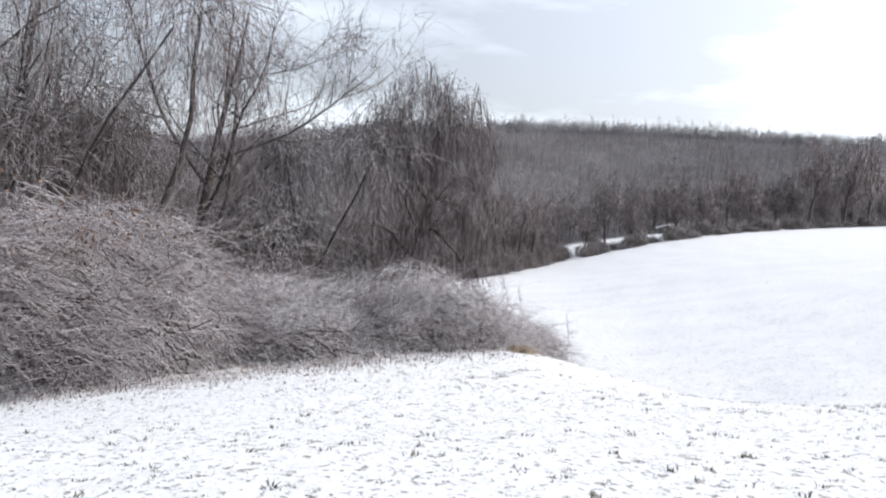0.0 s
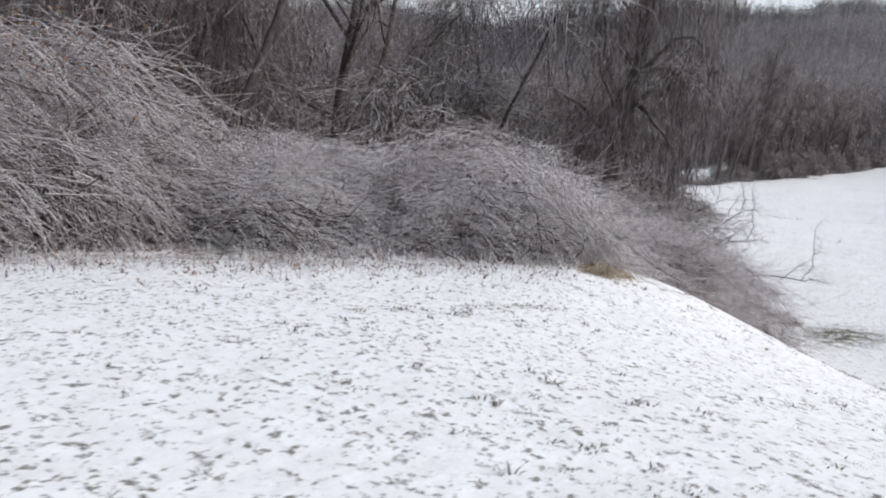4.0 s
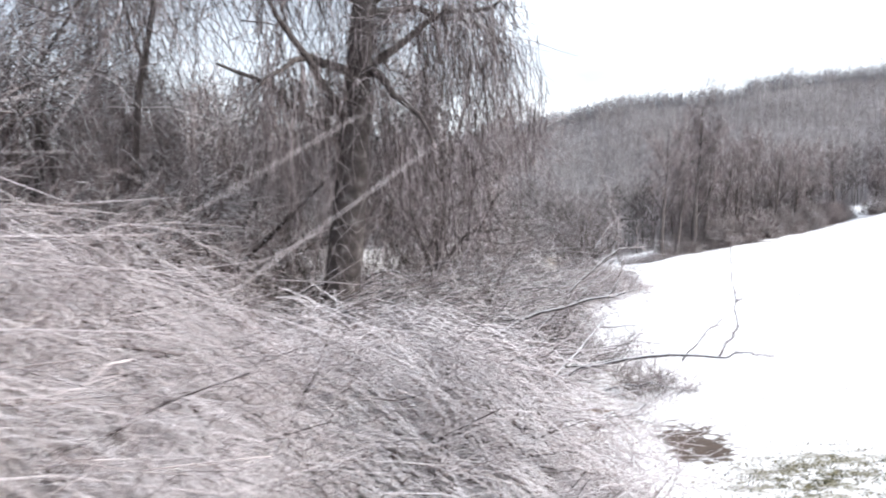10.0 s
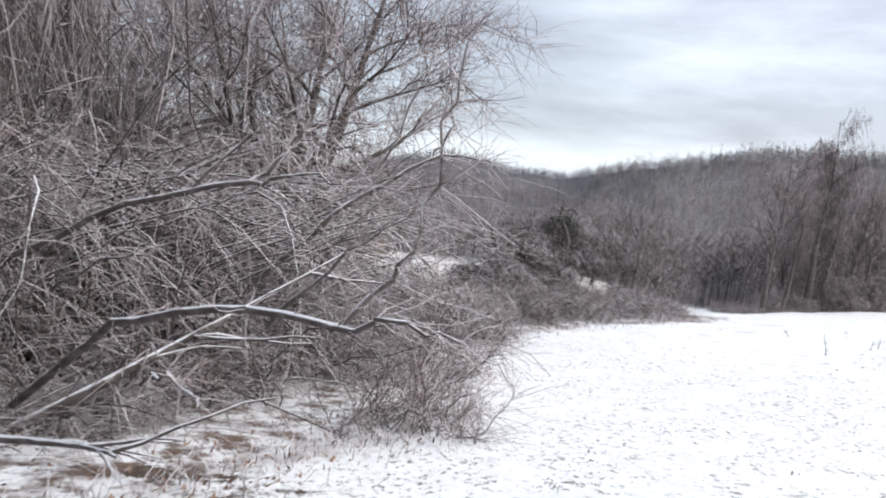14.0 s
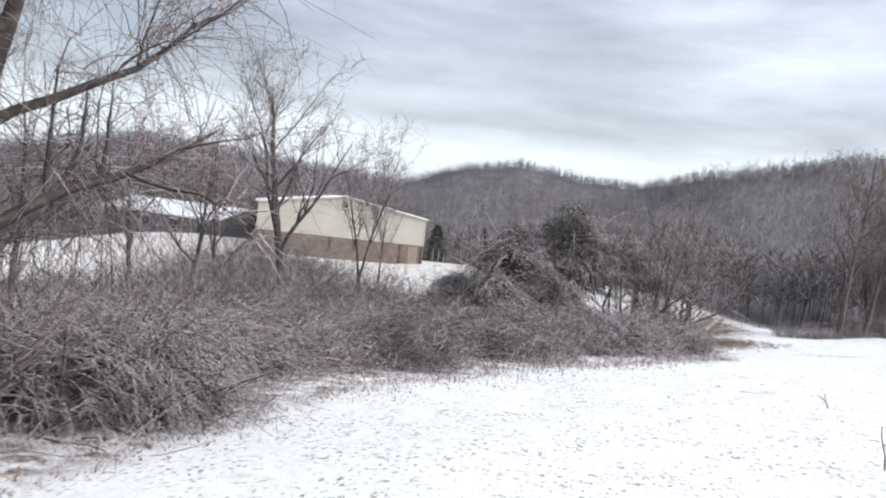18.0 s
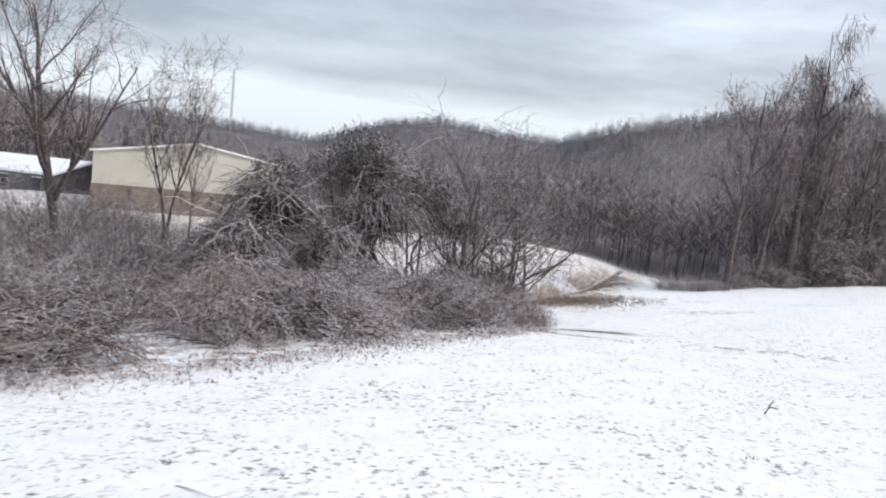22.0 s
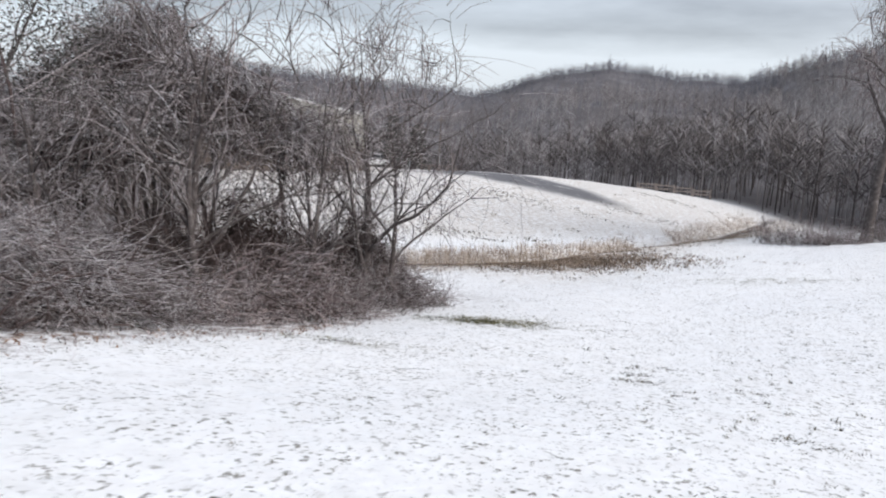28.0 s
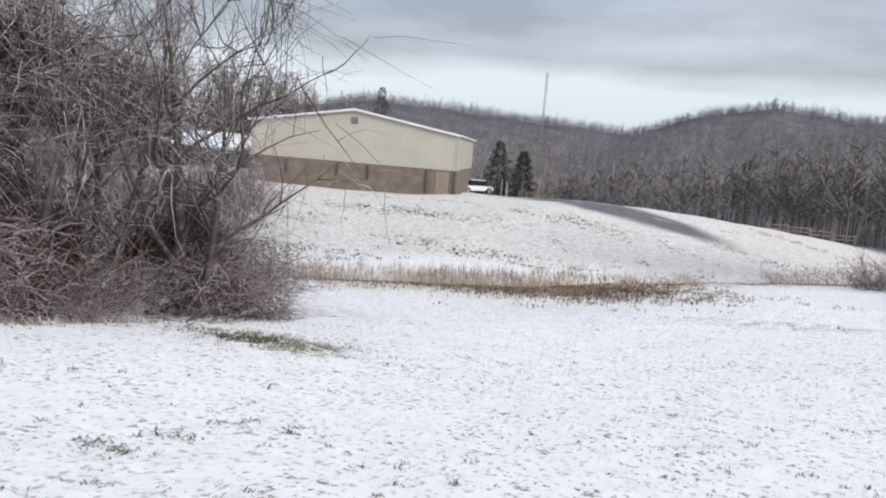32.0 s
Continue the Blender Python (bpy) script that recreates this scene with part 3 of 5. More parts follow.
def tree_parts(seed, h, r, lean=(0, 0), fork=0.35, limbs=7, spread=0.55, reach=0.55, twigs=900, vines=0, vine_len=(2, 6), up=0.06, mat=None, weep=0.0, sub=5, twig_len=(0.5, 1.4), thick=0.007, crown_z=0.0, vthick=0.005, tip=0.24):
    """Meshes of a bare tree standing at the origin: trunk, each limb, crown of twigs, vines."""
    rng = np.random.default_rng(seed)
    out = []
    trunk = bend(rng, (0, 0, -0.3), unit(np.array([lean[0], lean[1], 1.0])), h * 0.8, 11, 0.05, 0.015)
    R = r * (1 - np.linspace(0, 1, 11) ** 1.1 * 0.88)
    R[0] *= 1.45
    out.append(("trunk", tubes("trunk", [(trunk[None], R[None], 8)], M_BARK), ""))
    minor, minor_r, ends = [], [], []
    for i in range(limbs):
        f = fork + (0.95 - fork) * (i + rng.random() * 0.6) / limbs
        k = f * 10
        p = trunk[int(k)] + (trunk[min(10, int(k) + 1)] - trunk[int(k)]) * (k - int(k))
        a = i * 2.4 + rng.normal(0, 0.4)
        d = unit(np.array([math.cos(a) * spread, math.sin(a) * spread, rng.uniform(0.35, 0.9)]))
        L = h * max(tip, reach * (1.15 - f)) * rng.uniform(0.75, 1.2) + 0.8
        limb = bend(rng, p, d, L, 8, 0.13, up)
        lr = r * (1.05 - f) * 0.62 * (1 - np.linspace(0, 1, 8) * 0.82)
        out.append(("limb", tubes("limb", [(limb[None], lr[None], 5)], M_BARK), ""))
        for _ in range(sub):
            q = rng.uniform(1.5, 7)
            s = limb[int(q)] + (limb[min(7, int(q) + 1)] - limb[int(q)]) * (q - int(q))
            dd = unit(unit(limb[-1] - limb[0]) * 0.7 + rng.normal(0, 0.5, 3) + [0, 0, 0.15])
            b = bend(rng, s, dd, L * rng.uniform(0.3, 0.65), 6, 0.17, up - weep * 0.18)
            minor.append(b)
            minor_r.append(max(0.012, lr[int(q)] * 0.5) * (1 - np.linspace(0, 1, 6) * 0.8))
        ends += [limb[5:], limb[3:6]]
    minor, minor_r = np.array(minor), np.array(minor_r)
    src = np.concatenate([minor[:, 1:].reshape(-1, 3)] + ends + [trunk[int(10 * fork) + 3:]])
    pick = rng.integers(0, len(src), twigs)
    d = unit(rng.normal(0, 1, (twigs, 3)) + unit(src[pick] - trunk[5]) * 0.8 + [0, 0, 0.3 - weep])
    tw = shoots(rng, src[pick] + rng.normal(0, 0.08, (twigs, 3)), d, rng.uniform(*twig_len, twigs), 0.25 + weep * rng.uniform(0.5, 1.2, twigs), 4, 0.09, thick * rng.uniform(0.7, 1.3, twigs), 0.002)
    out.append(("bough_work", tubes("bough_work", [(minor, minor_r, 4)], M_BARK), ""))
    out.append(("crown", tubes("crown", [tw], mat or M_BRAMBLE), "fine ice-coated twigs"))
    if vines:
        pick = rng.integers(0, len(src), vines)
        p = src[pick] + rng.normal(0, 0.25, (vines, 3))
        L = np.minimum(rng.uniform(*vine_len, vines), np.maximum(p[:, 2] - crown_z, 0.4))
        d = unit(np.stack([rng.normal(0, 0.10, vines), rng.normal(0, 0.10, vines), np.full(vines, -1.0)], -1))
        out.append(("vine_curtain", tubes("vine_curtain", [shoots(rng, p, d, L, 0, 6, 0.15, vthick * rng.uniform(0.6, 1.8, vines), vthick * 0.5)], M_VINE), "ice-hung vines trailing down"))
    return out


def tree(parts, x, y, turn, label, group="", name="bare_tree", scale=1.0, dz=0.0):
    ob = thing(name, pose(x, y, gz(x, y) - 0.1 + dz, 0, 0, turn), label, "tree", group)
    ob.scale = (scale, scale, scale)
    for nm, me, lb in parts:
        part(nm, me, None, ob, lb)
    return ob


def umbrella(rng, C, ax, n, L, thick, droop=0.9, jitter=0.3, low=0.15, K=5):
    """Shoots that drape outwards and down over a dome round C with the half axes ax."""
    d = unit(rng.normal(0, 1, (n, 3)))
    d[:, 2] = np.abs(d[:, 2]) + low
    d = unit(d)
    d = unit(d[np.arange(n) // 6 * 6] + rng.normal(0, 0.09, (n, 3)))
    lump = 1 + 0.2 * np.sin(d[:, 0] * 4.5 + C[0] * 3) * np.cos(d[:, 1] * 4 + C[2] * 2)
    p = np.asarray(C) + d * ax * (lump * (0.62 + 0.42 * rng.random(n)))[:, None]
    out = unit(d * [1, 1, 0.25] + rng.normal(0, jitter, (n, 3)))
    ln = rng.uniform(L[0], L[1], n)
    return shoots(rng, p - out * (ln * 0.3)[:, None], out, ln, droop * rng.uniform(0.3, 1.4, n), K, 0.12, thick * rng.uniform(0.6, 1.4, n), thick * 0.4)


def weeping_parts(seed, h=12.6, r=0.34):
    """An old tree under a cloak of vines: leaning trunk, crooked limbs, draped top and long strands to the ground."""
    rng = np.random.default_rng(seed)
    trunk = bend(rng, (0, 0, -0.3), unit(np.array([0.10, 0.0, 1.0])), h * 0.86, 11, 0.04, 0.02)
    out = [("trunk", tubes("trunk", [(trunk[None], (r * (1.15 - np.linspace(0, 1, 11) * 0.85))[None], 9)], M_BARK), "dark leaning trunk")]
    src = [trunk[6:]]
    for i, (f, a, L, lift) in enumerate([(5, 3.3, 3.2, 0.7), (5, 2.7, 2.6, 0.4), (6, 0.2, 3.2, 0.8), (6, 3.6, 2.6, 0.8), (6, 5.2, 2.4, 0.5), (7, 0.6, 3.0, 0.5), (7, 2.2, 2.2, 0.7), (8, 3.2, 2.0, 0.8), (7, 5.9, 2.8, 0.7), (8, 1.4, 2.0, 0.9), (8, 4.2, 1.8, 1.0), (9, 0.1, 2.2, 0.9)]):
        limb = bend(rng, trunk[f], unit(np.array([math.cos(a), math.sin(a), lift])), L, 9, 0.3, -0.06)
        out.append(("limb", tubes("limb", [(limb[None], (r * 0.36 * (1.1 - f * 0.06) * (1 - np.linspace(0, 1, 9) * 0.8))[None], 6)], M_BARK), ""))
        src.append(limb[3:])
    src = np.concatenate(src)
    def bunches(p, n, size, L, spread):
        """Strands hanging in bunches of one size from the points p."""
        k = np.arange(n) // size * size
        q = p[rng.integers(0, len(p), n)][k] + rng.normal(0, 0.35, (n, 3))[k] * [1, 1, 0.4] + rng.normal(0, 0.10, (n, 3))
        ln = np.minimum(rng.uniform(*L, n)[k] * rng.uniform(0.5, 1.15, n), np.maximum(q[:, 2] - 0.2, 0.3))
        d = np.stack([rng.normal(0, spread, n), rng.normal(0, spread, n), np.full(n, -1.0)], -1)
        return shoots(rng, q, unit(d), ln, 0, 7, 0.11, 0.007 * rng.uniform(0.6, 1.7, n), 0.003)

    strands, mats = [bunches(src, 1500, 9, (0.5, 2.4), 0.18)], []
    for C, ax, m, L in [((0.9, 0.0, h * 0.74), (2.3, 2.0, h * 0.23), 1300, (0.5, 2.8)), ((-1.1, 0.2, h * 0.66), (0.9, 1.2, h * 0.14), 220, (0.4, 2.2)), ((2.0, -0.4, h * 0.52), (1.5, 1.5, h * 0.12), 480, (0.8, 2.6)), ((0.8, -0.5, h * 0.40), (1.3, 1.3, h * 0.1), 240, (0.8, 2.4))]:
        mats.append(umbrella(rng, C, ax, m, (0.4, 1.2), 0.008, 0.8, 0.5))
        u0 = mats[-1][0][:, -1]
        strands.append(bunches(u0, m, 7, L, 0.13))
    out.append(("vine_mat", tubes("vine_mat", mats, M_MAT), "matted icy vine tops"))
    out.append(("vine_curtain", tubes("vine_curtain", strands, M_VINE), "ice-hung vines trailing to the ground"))
    return out


def vine_dome(seed, lobes, n, stems):
    """Small trees under one uneven roof of vines: crooked stems, hollows filled with shade-coloured shoots, icy shoots
    draped over each lobe.
    """
    rng = np.random.default_rng(seed)
    out, mats, ices, dark = [], [], [], []
    for i in range(stems):
        x, y, z, ax, az = lobes[i % len(lobes)]
        g = np.array([x * 0.8 + rng.normal(0, 0.35), y * 0.8 + rng.normal(0, 0.3), -0.2])
        s = np.linspace(0, 1, 8)[:, None]
        q = g * (1 - s) + np.array([x, y, z + az * 0.5]) * s
        q[1:-1] += rng.normal(0, 0.11, (6, 3))
        out.append(("stem", tubes("stem", [(q[None], (rng.uniform(0.05, 0.11) * (1 - np.linspace(0, 1, 8) * 0.6))[None], 6)], M_BARK), ""))
    for x, y, z, ax, az in lobes:
        m = int(n * ax * ax)
        mats.append(umbrella(rng, (x, y, z), (ax, ax, az), m, (0.5, 1.3), 0.009, 0.8, 0.42))
        ices.append(umbrella(rng, (x, y, z), (ax * 1.05, ax * 1.05, az * 1.08), m // 9, (0.8, 2.2), 0.015, 0.6, 0.5, 0.0, 7))
        # dark shoots fill each lobe, their colour standing in for shade
        e = unit(rng.normal(0, 1, (m, 3)))
        c = np.array([x, y, z]) + e * [ax, ax, az] * (0.75 * rng.random(m) ** 0.4)[:, None]
        dark.append(shoots(rng, c, unit(rng.normal(0, 1, (m, 3)) * [1, 1, 0.7]), rng.uniform(0.3, 0.9, m), 0.2, 4, 0.15, 0.013, 0.004))
    out.append(("vine_mat", tubes("vine_mat", mats, M_TANGLE), "matted vines glazed with ice, darkened for the clump's shade"))
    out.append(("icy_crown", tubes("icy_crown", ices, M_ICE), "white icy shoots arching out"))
    out.append(("twig_mass", tubes("twig_mass", dark, M_DARK), "inner tangle coloured dark for the clump's shade"))
    return out


def curtain_parts(seed, w, dpt, h, n, stems=9, mat=None, arch=0.8, hang=0.4, strand=(0.6, 2.6), ice=0):
    """Small trees smothered by vines: leaning stems, lobed mats of drooping shoots, strands hanging from them."""
    rng = np.random.default_rng(seed)
    out, lobes = [], []
    for i in range(stems):
        p = np.array([rng.uniform(-0.4, 0.4) * w, rng.uniform(-0.4, 0.4) * dpt, -0.2])
        s = bend(rng, p, unit(np.array([rng.normal(0, 0.25), rng.normal(0, 0.22), 1])), h * rng.uniform(0.6, 0.95), 9, 0.11, -0.03)
        out.append(("stem", tubes("stem", [(s[None], (0.10 * rng.uniform(0.5, 1.2) * (1 - np.linspace(0, 1, 9) * 0.7))[None], 6)], M_BARK), ""))
        lobes.append((s[-1], rng.uniform(0.22, 0.34) * w))
        if i % 2:
            lobes.append((s[5], rng.uniform(0.18, 0.28) * w))
    m = int(n * (1 - hang))
    k = rng.integers(0, len(lobes), m)
    C, R = np.array([c for c, _ in lobes])[k], np.array([r for _, r in lobes])[k]
    d = unit(rng.normal(0, 1, (m, 3)) + [0, 0, 0.35])
    p = C + d * (R * (0.35 + 0.7 * rng.random(m)))[:, None] * [1, 1, 1.1]
    way = unit(d * [0.9, 0.9, 0.25] + rng.normal(0, 0.45, (m, 3)))
    L = rng.uniform(0.5, 1.5, m)
    tw = shoots(rng, p - way * (L * 0.35)[:, None], way, L, arch * rng.uniform(0.3, 1.4, m), 4, 0.1, 0.009 * rng.uniform(0.6, 1.4, m), 0.003)
    tw[0][..., 2] = np.maximum(tw[0][..., 2], 0.03)
    out.append(("vine_mat", tubes("vine_mat", [tw], mat or M_BRAMBLE), "matted icy vine tops"))
    if ice:
        k = rng.integers(0, len(lobes), ice)
        C, R = np.array([c for c, _ in lobes])[k], np.array([r for _, r in lobes])[k]
        d = unit(rng.normal(0, 1, (ice, 3)) * [1, 1, 0.5] + [0, 0, 0.7])
        q = C + d * (R * rng.uniform(0.6, 0.95, ice))[:, None] * [1, 1, 0.8]
        out.append(("icy_crown", tubes("icy_crown", [shoots(rng, q, unit(d * [1, 1, 0.35]), rng.uniform(0.6, 1.5, ice), 0.5 * rng.uniform(0.3, 1.5, ice), 5, 0.1, 0.009, 0.003)], M_ICE), "white icy shoots arching out"))
    m = n - m
    k = rng.integers(0, len(lobes), m)
    C, R = np.array([c for c, _ in lobes])[k], np.array([r for _, r in lobes])[k]
    p = C + rng.normal(0, 0.62, (m, 3)) * R[:, None] * [1, 1, 0.5]
    L = np.minimum(rng.uniform(*strand, m), np.maximum(p[:, 2] - 0.1, 0.3))
    dv = unit(np.stack([rng.normal(0, 0.13, m), rng.normal(0, 0.13, m), np.full(m, -1.0)], -1))
    out.append(("vine_curtain", tubes("vine_curtain", [shoots(rng, p, dv, L, 0, 6, 0.2, 0.006 * rng.uniform(0.6, 1.7, m), 0.003)], M_VINE), "hanging vine strands"))
    return out


def whip_parts(seed, n, w, dpt, h, mat, tilt=(0, 0), side=9, thick=0.014, lift=0.0, scat=0.55, sag=0.42, stem=None):
    """A thicket of long whips from the ground, arching over, each with short side twigs."""
    rng = np.random.default_rng(seed)
    p = np.stack([rng.uniform(-1, 1, n) * w, rng.uniform(-1, 1, n) * dpt, lift * rng.random(n) - 0.1], -1)
    d = unit(np.stack([tilt[0] + scat * np.clip(rng.normal(0, 1, n), -1.5, 1.5), tilt[1] + scat * np.clip(rng.normal(0, 1, n), -1.5, 1.5), np.full(n, 1.0)], -1))
    L = h * rng.uniform(0.5, 1.05, n)
    K = 7
    P, R, _ = shoots(rng, p, d, L, sag * rng.uniform(0.2, 1.6, n), K, 0.08, thick * rng.uniform(0.5, 1.6, n), 0.003)
    P[..., 2] = np.maximum(P[..., 2], 0.02)
    m = n * side
    k = rng.integers(0, n, m)
    f = rng.uniform(1.2, K - 1.01, m)
    i = f.astype(int)
    q = P[k, i] + (P[k, i + 1] - P[k, i]) * (f - i)[:, None]
    dd = unit(unit(P[k, i + 1] - P[k, i]) * 0.7 + rng.normal(0, 0.55, (m, 3)))
    tw = shoots(rng, q, dd, rng.uniform(0.25, 0.95, m), 0.25 * rng.uniform(0, 1.5, m), 4, 0.07, 0.005 * rng.uniform(0.6, 1.3, m), 0.002)
    return tubes("stem_mass", [(P, R, 5)], stem or M_BARK), tubes("twig_mass", [tw], mat)


def scatter(name, x, y, hgt, lean, wid, mat, label, category, per=5, seed=3, spread=0.05):
    """Clumps of blades, one triangle strip a blade, as one piece of ground cover."""
    rng = np.random.default_rng(seed)
    n = len(x) * per
    bx, by = np.repeat(x, per) + rng.normal(0, spread, n), np.repeat(y, per) + rng.normal(0, spread, n)
    h = np.repeat(np.broadcast_to(hgt, len(x)), per) * rng.uniform(0.5, 1.2, n)
    p = np.stack([bx, by, height(bx, by) - 0.01], -1)
    a = rng.random(n) * 6.283
    out = np.stack([np.cos(a), np.sin(a), np.zeros(n)], -1)
    q = p + out * (h * lean * rng.uniform(0.2, 1.4, n))[:, None] + [0, 0, 1] * h[:, None]
    mid = (p + q) / 2 - out * (h * lean * 0.12)[:, None] + [0, 0, 0.1] * h[:, None]
    sd = np.stack([-np.sin(a), np.cos(a), np.zeros(n)], -1) * (wid * rng.uniform(0.6, 1.4, n))[:, None]
    V = np.stack([p - sd, p + sd, mid + sd * 0.8, mid - sd * 0.8, q + sd * 0.12, q - sd * 0.12], 1).reshape(-1, 3)
    i = np.arange(n)[:, None] * 6
    Q = np.concatenate([i + [0, 1, 2, 3], i + [3, 2, 4, 5]])
    me = bpy.data.meshes.new(name)
    fill_mesh(me, V, Q)
    me.materials.append(mat)
    return tagged(new(name, me), label, category, kind="stuff")


# ---- large structure: ground, woods on the hills ----
make_ground()


def far_woods(name, n, az0, az1, f0, f1, hgt, seed, label, bias=1.0, branches=11, mat=None, low=0.28, fat=1.0, sink=0.6):
    """Bare woods on the slopes: a trunk and a fan of branches for every tree, as one cover."""
    rng = np.random.default_rng(seed)
    az = rng.uniform(az0, az1, n)
    st = woods_start(az)
    far = ridge(20 + np.sin(np.radians(az)), 28 + np.cos(np.radians(az)))[2]
    rr = st + (far - st) * (f0 + (f1 - f0) * rng.random(n) ** bias) + rng.normal(0, 2.5, n)
    x, y = 20 + rr * np.sin(np.radians(az)), 28 + rr * np.cos(np.radians(az))
    h = hgt * rng.uniform(0.65, 1.2, n)
    p = np.stack([x, y, height(x, y) - sink], -1)
    top = p + np.stack([rng.normal(0, 0.05, n) * h, rng.normal(0, 0.05, n) * h, h], -1)
    s = np.array([0, 0.55, 1.0])
    P = p[:, None] + (top - p)[:, None] * s[None, :, None]
    R = h[:, None] * 0.0085 * fat * np.array([1.0, 0.7, 0.15])[None]
    m = n * branches
    k = np.repeat(np.arange(n), branches)
    f = rng.uniform(low, 0.95, m)
    q = p[k] + (top - p)[k] * f[:, None]
    a = rng.random(m) * 6.283
    d = unit(np.stack([np.cos(a), np.sin(a), rng.uniform(0.3, 1.5, m)], -1))
    L = h[k] * (1.1 - f) * rng.uniform(0.25, 0.6, m) + 0.4
    B = q[:, None] + d[:, None] * (L[:, None] * np.array([0, 1.0]))[..., None]
    RB = h[k][:, None] * fat * np.array([0.006, 0.0025])[None]
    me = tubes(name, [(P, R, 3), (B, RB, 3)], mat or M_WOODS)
    return tagged(new(name, me), label, "woods", kind="stuff")


far_woods("far_hill_woods", 6500, -75, 13, 0.5, 0.97, 8, 14, "bare woods on the far hill, haze painted into their blue-grey", 1.0, 8, M_RIDGE_HAZE, sink=1.2)
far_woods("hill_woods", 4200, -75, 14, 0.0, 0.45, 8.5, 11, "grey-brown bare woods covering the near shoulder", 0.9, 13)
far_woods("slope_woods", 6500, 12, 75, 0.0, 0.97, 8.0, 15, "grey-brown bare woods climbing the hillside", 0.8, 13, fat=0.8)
far_woods("hazed_ridge_woods", 9000, -75, 75, 0.92, 1.01, 6.5, 12, "bare trees along the ridge line", 0.8, 9, M_RIDGE_HAZE, 0.2, 1.3, 2.6)
far_woods("woods_edge", 1100, -60, 75, 0.0, 0.09, 10.0, 13, "tall dark trunks at the edge of the woods", 1.0, 22, M_EDGE, 0.32)

# ---- the iced hedge along the bank ----
BR = [bush_meshes(sd, 8000, 2.4, 2.0, 2.3, mt, L=(0.6, 1.5), droop=0.55, thick=tk, comb=(0.75, -0.1)) for sd, mt, tk in ((21, M_ICE, 0.0034), (22, M_FROST, 0.0038), (23, M_FROST, 0.0046), (24, M_FROST, 0.0044))]
LBL = {0: "dense ice-coated bramble mound on the snowy bank", 1: "low arching bramble glazed with ice", 2: "dark brown bramble thicket dusted with ice", 3: "tangled brown bramble mound with icy tips"}
HEDGE = [(3, -13.5, 12.2, 1.3, 1.1, 1.35, 8), (2, -9.2, 10.2, 1.25, 1.0, 1.6, -14), (2, -5.4, 9.2, 1.2, 1.15, 1.5, 0), (3, -2.3, 9.0, 0.95, 1.0, 0.82, 12), (1, 0.4, 8.9, 1.0, 1.0, 0.95, -8),
         (0, 2.9, 11.2, 0.95, 0.95, 1.05, 5), (0, 4.4, 12.4, 0.95, 0.95, 1.16, -40), (2, 7.0, 13.9, 0.95, 1.05, 1.05, -20), (3, 7.4, 16.6, 0.75, 0.8, 1.0, 10),
         # the mound at (8.0, 23.2) is added to darken the thicket's shady hollow
         (2, -7.0, 13.2, 1.4, 1.3, 1.4, -10), (3, -1.0, 13.5, 1.3, 1.3, 1.1, 15), (3, 5.2, 16.5, 1.2, 1.2, 1.1, 0), (2, 4.4, 19.2, 1.2, 1.1, 0.9, 20), (3, 7.0, 18.9, 0.9, 0.8, 0.75, -10), (3, 8.0, 23.2, 0.9, 0.9, 1.25, 40), (3, 9.6, 24.8, 0.8, 0.8, 1.1, 150), (1, 0.5, 8.1, 0.72, 0.72, 0.6, 20), (0, 3.3, 9.6, 0.75, 0.75, 0.62, 30), (1, 5.0, 11.4, 0.5, 0.5, 0.55, -30)]
for k, x, y, sx, sy, sz, turn in HEDGE:
    bush(BR[k], x, y, sx, sy, sz, turn, LBL[k], "hedge brambles")

# ---- whips and saplings at the end of the hedge ----
WH = [whip_parts(31, 120, 1.4, 1.1, 3.2, M_RED, (0.25, -0.2), 14, 0.011), whip_parts(32, 130, 1.7, 1.4, 4.6, M_RED, (0.05, 0.0), 14, 0.012, scat=0.36), whip_parts(33, 90, 0.9, 0.8, 1.6, M_BRAMBLE, (0.15, -0.1), 10, 0.009)]
for k, x, y, s, turn in [(1, 7.4, 22.2, 1.05, 30), (1, 9.2, 23.0, 1.0, -10), (0, 10.2, 22.4, 0.85, 20), (2, 12.5, 20.0, 0.62, 0), (2, 12.3, 22.8, 1.0, 70), (1, 8.2, 26.4, 1.2, 160), (2, 11.4, 25.0, 0.9, 60), (1, 6.4, 25.4, 1.25, 250), (0, 5.2, 21.8, 1.2, 90), (1, 7.1, 24.4, 0.85, 140), (2, 10.4, 21.0, 0.9, 210), (0, 8.8, 21.2, 1.1, 330), (2, 8.5, 14.3, 0.85, 0), (2, 7.9, 13.6, 0.7, 120)]:
    ob = thing("thicket", pose(x, y, gz(x, y) - 0.05, 0, 0, turn), "thicket of bare arching saplings with ice on the twigs", "thicket", "saplings by the mud patch")
    ob.scale = (s, s, s)
    part("stem_mass", WH[k][0], None, ob)
    part("twig_mass", WH[k][1], None, ob, "icy side twigs")

# dark cores added in place of the shade within the thicket
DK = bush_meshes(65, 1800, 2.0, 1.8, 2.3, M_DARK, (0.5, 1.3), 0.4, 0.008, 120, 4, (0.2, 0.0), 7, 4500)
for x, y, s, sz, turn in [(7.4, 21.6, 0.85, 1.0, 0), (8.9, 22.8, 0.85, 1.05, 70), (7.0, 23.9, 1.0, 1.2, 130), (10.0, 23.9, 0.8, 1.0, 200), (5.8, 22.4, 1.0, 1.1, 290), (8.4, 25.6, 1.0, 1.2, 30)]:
    bush(DK, x, y, s, s, sz, turn, "added dark core standing in for shade inside the sapling thicket", "saplings by the mud patch", "shade_core")

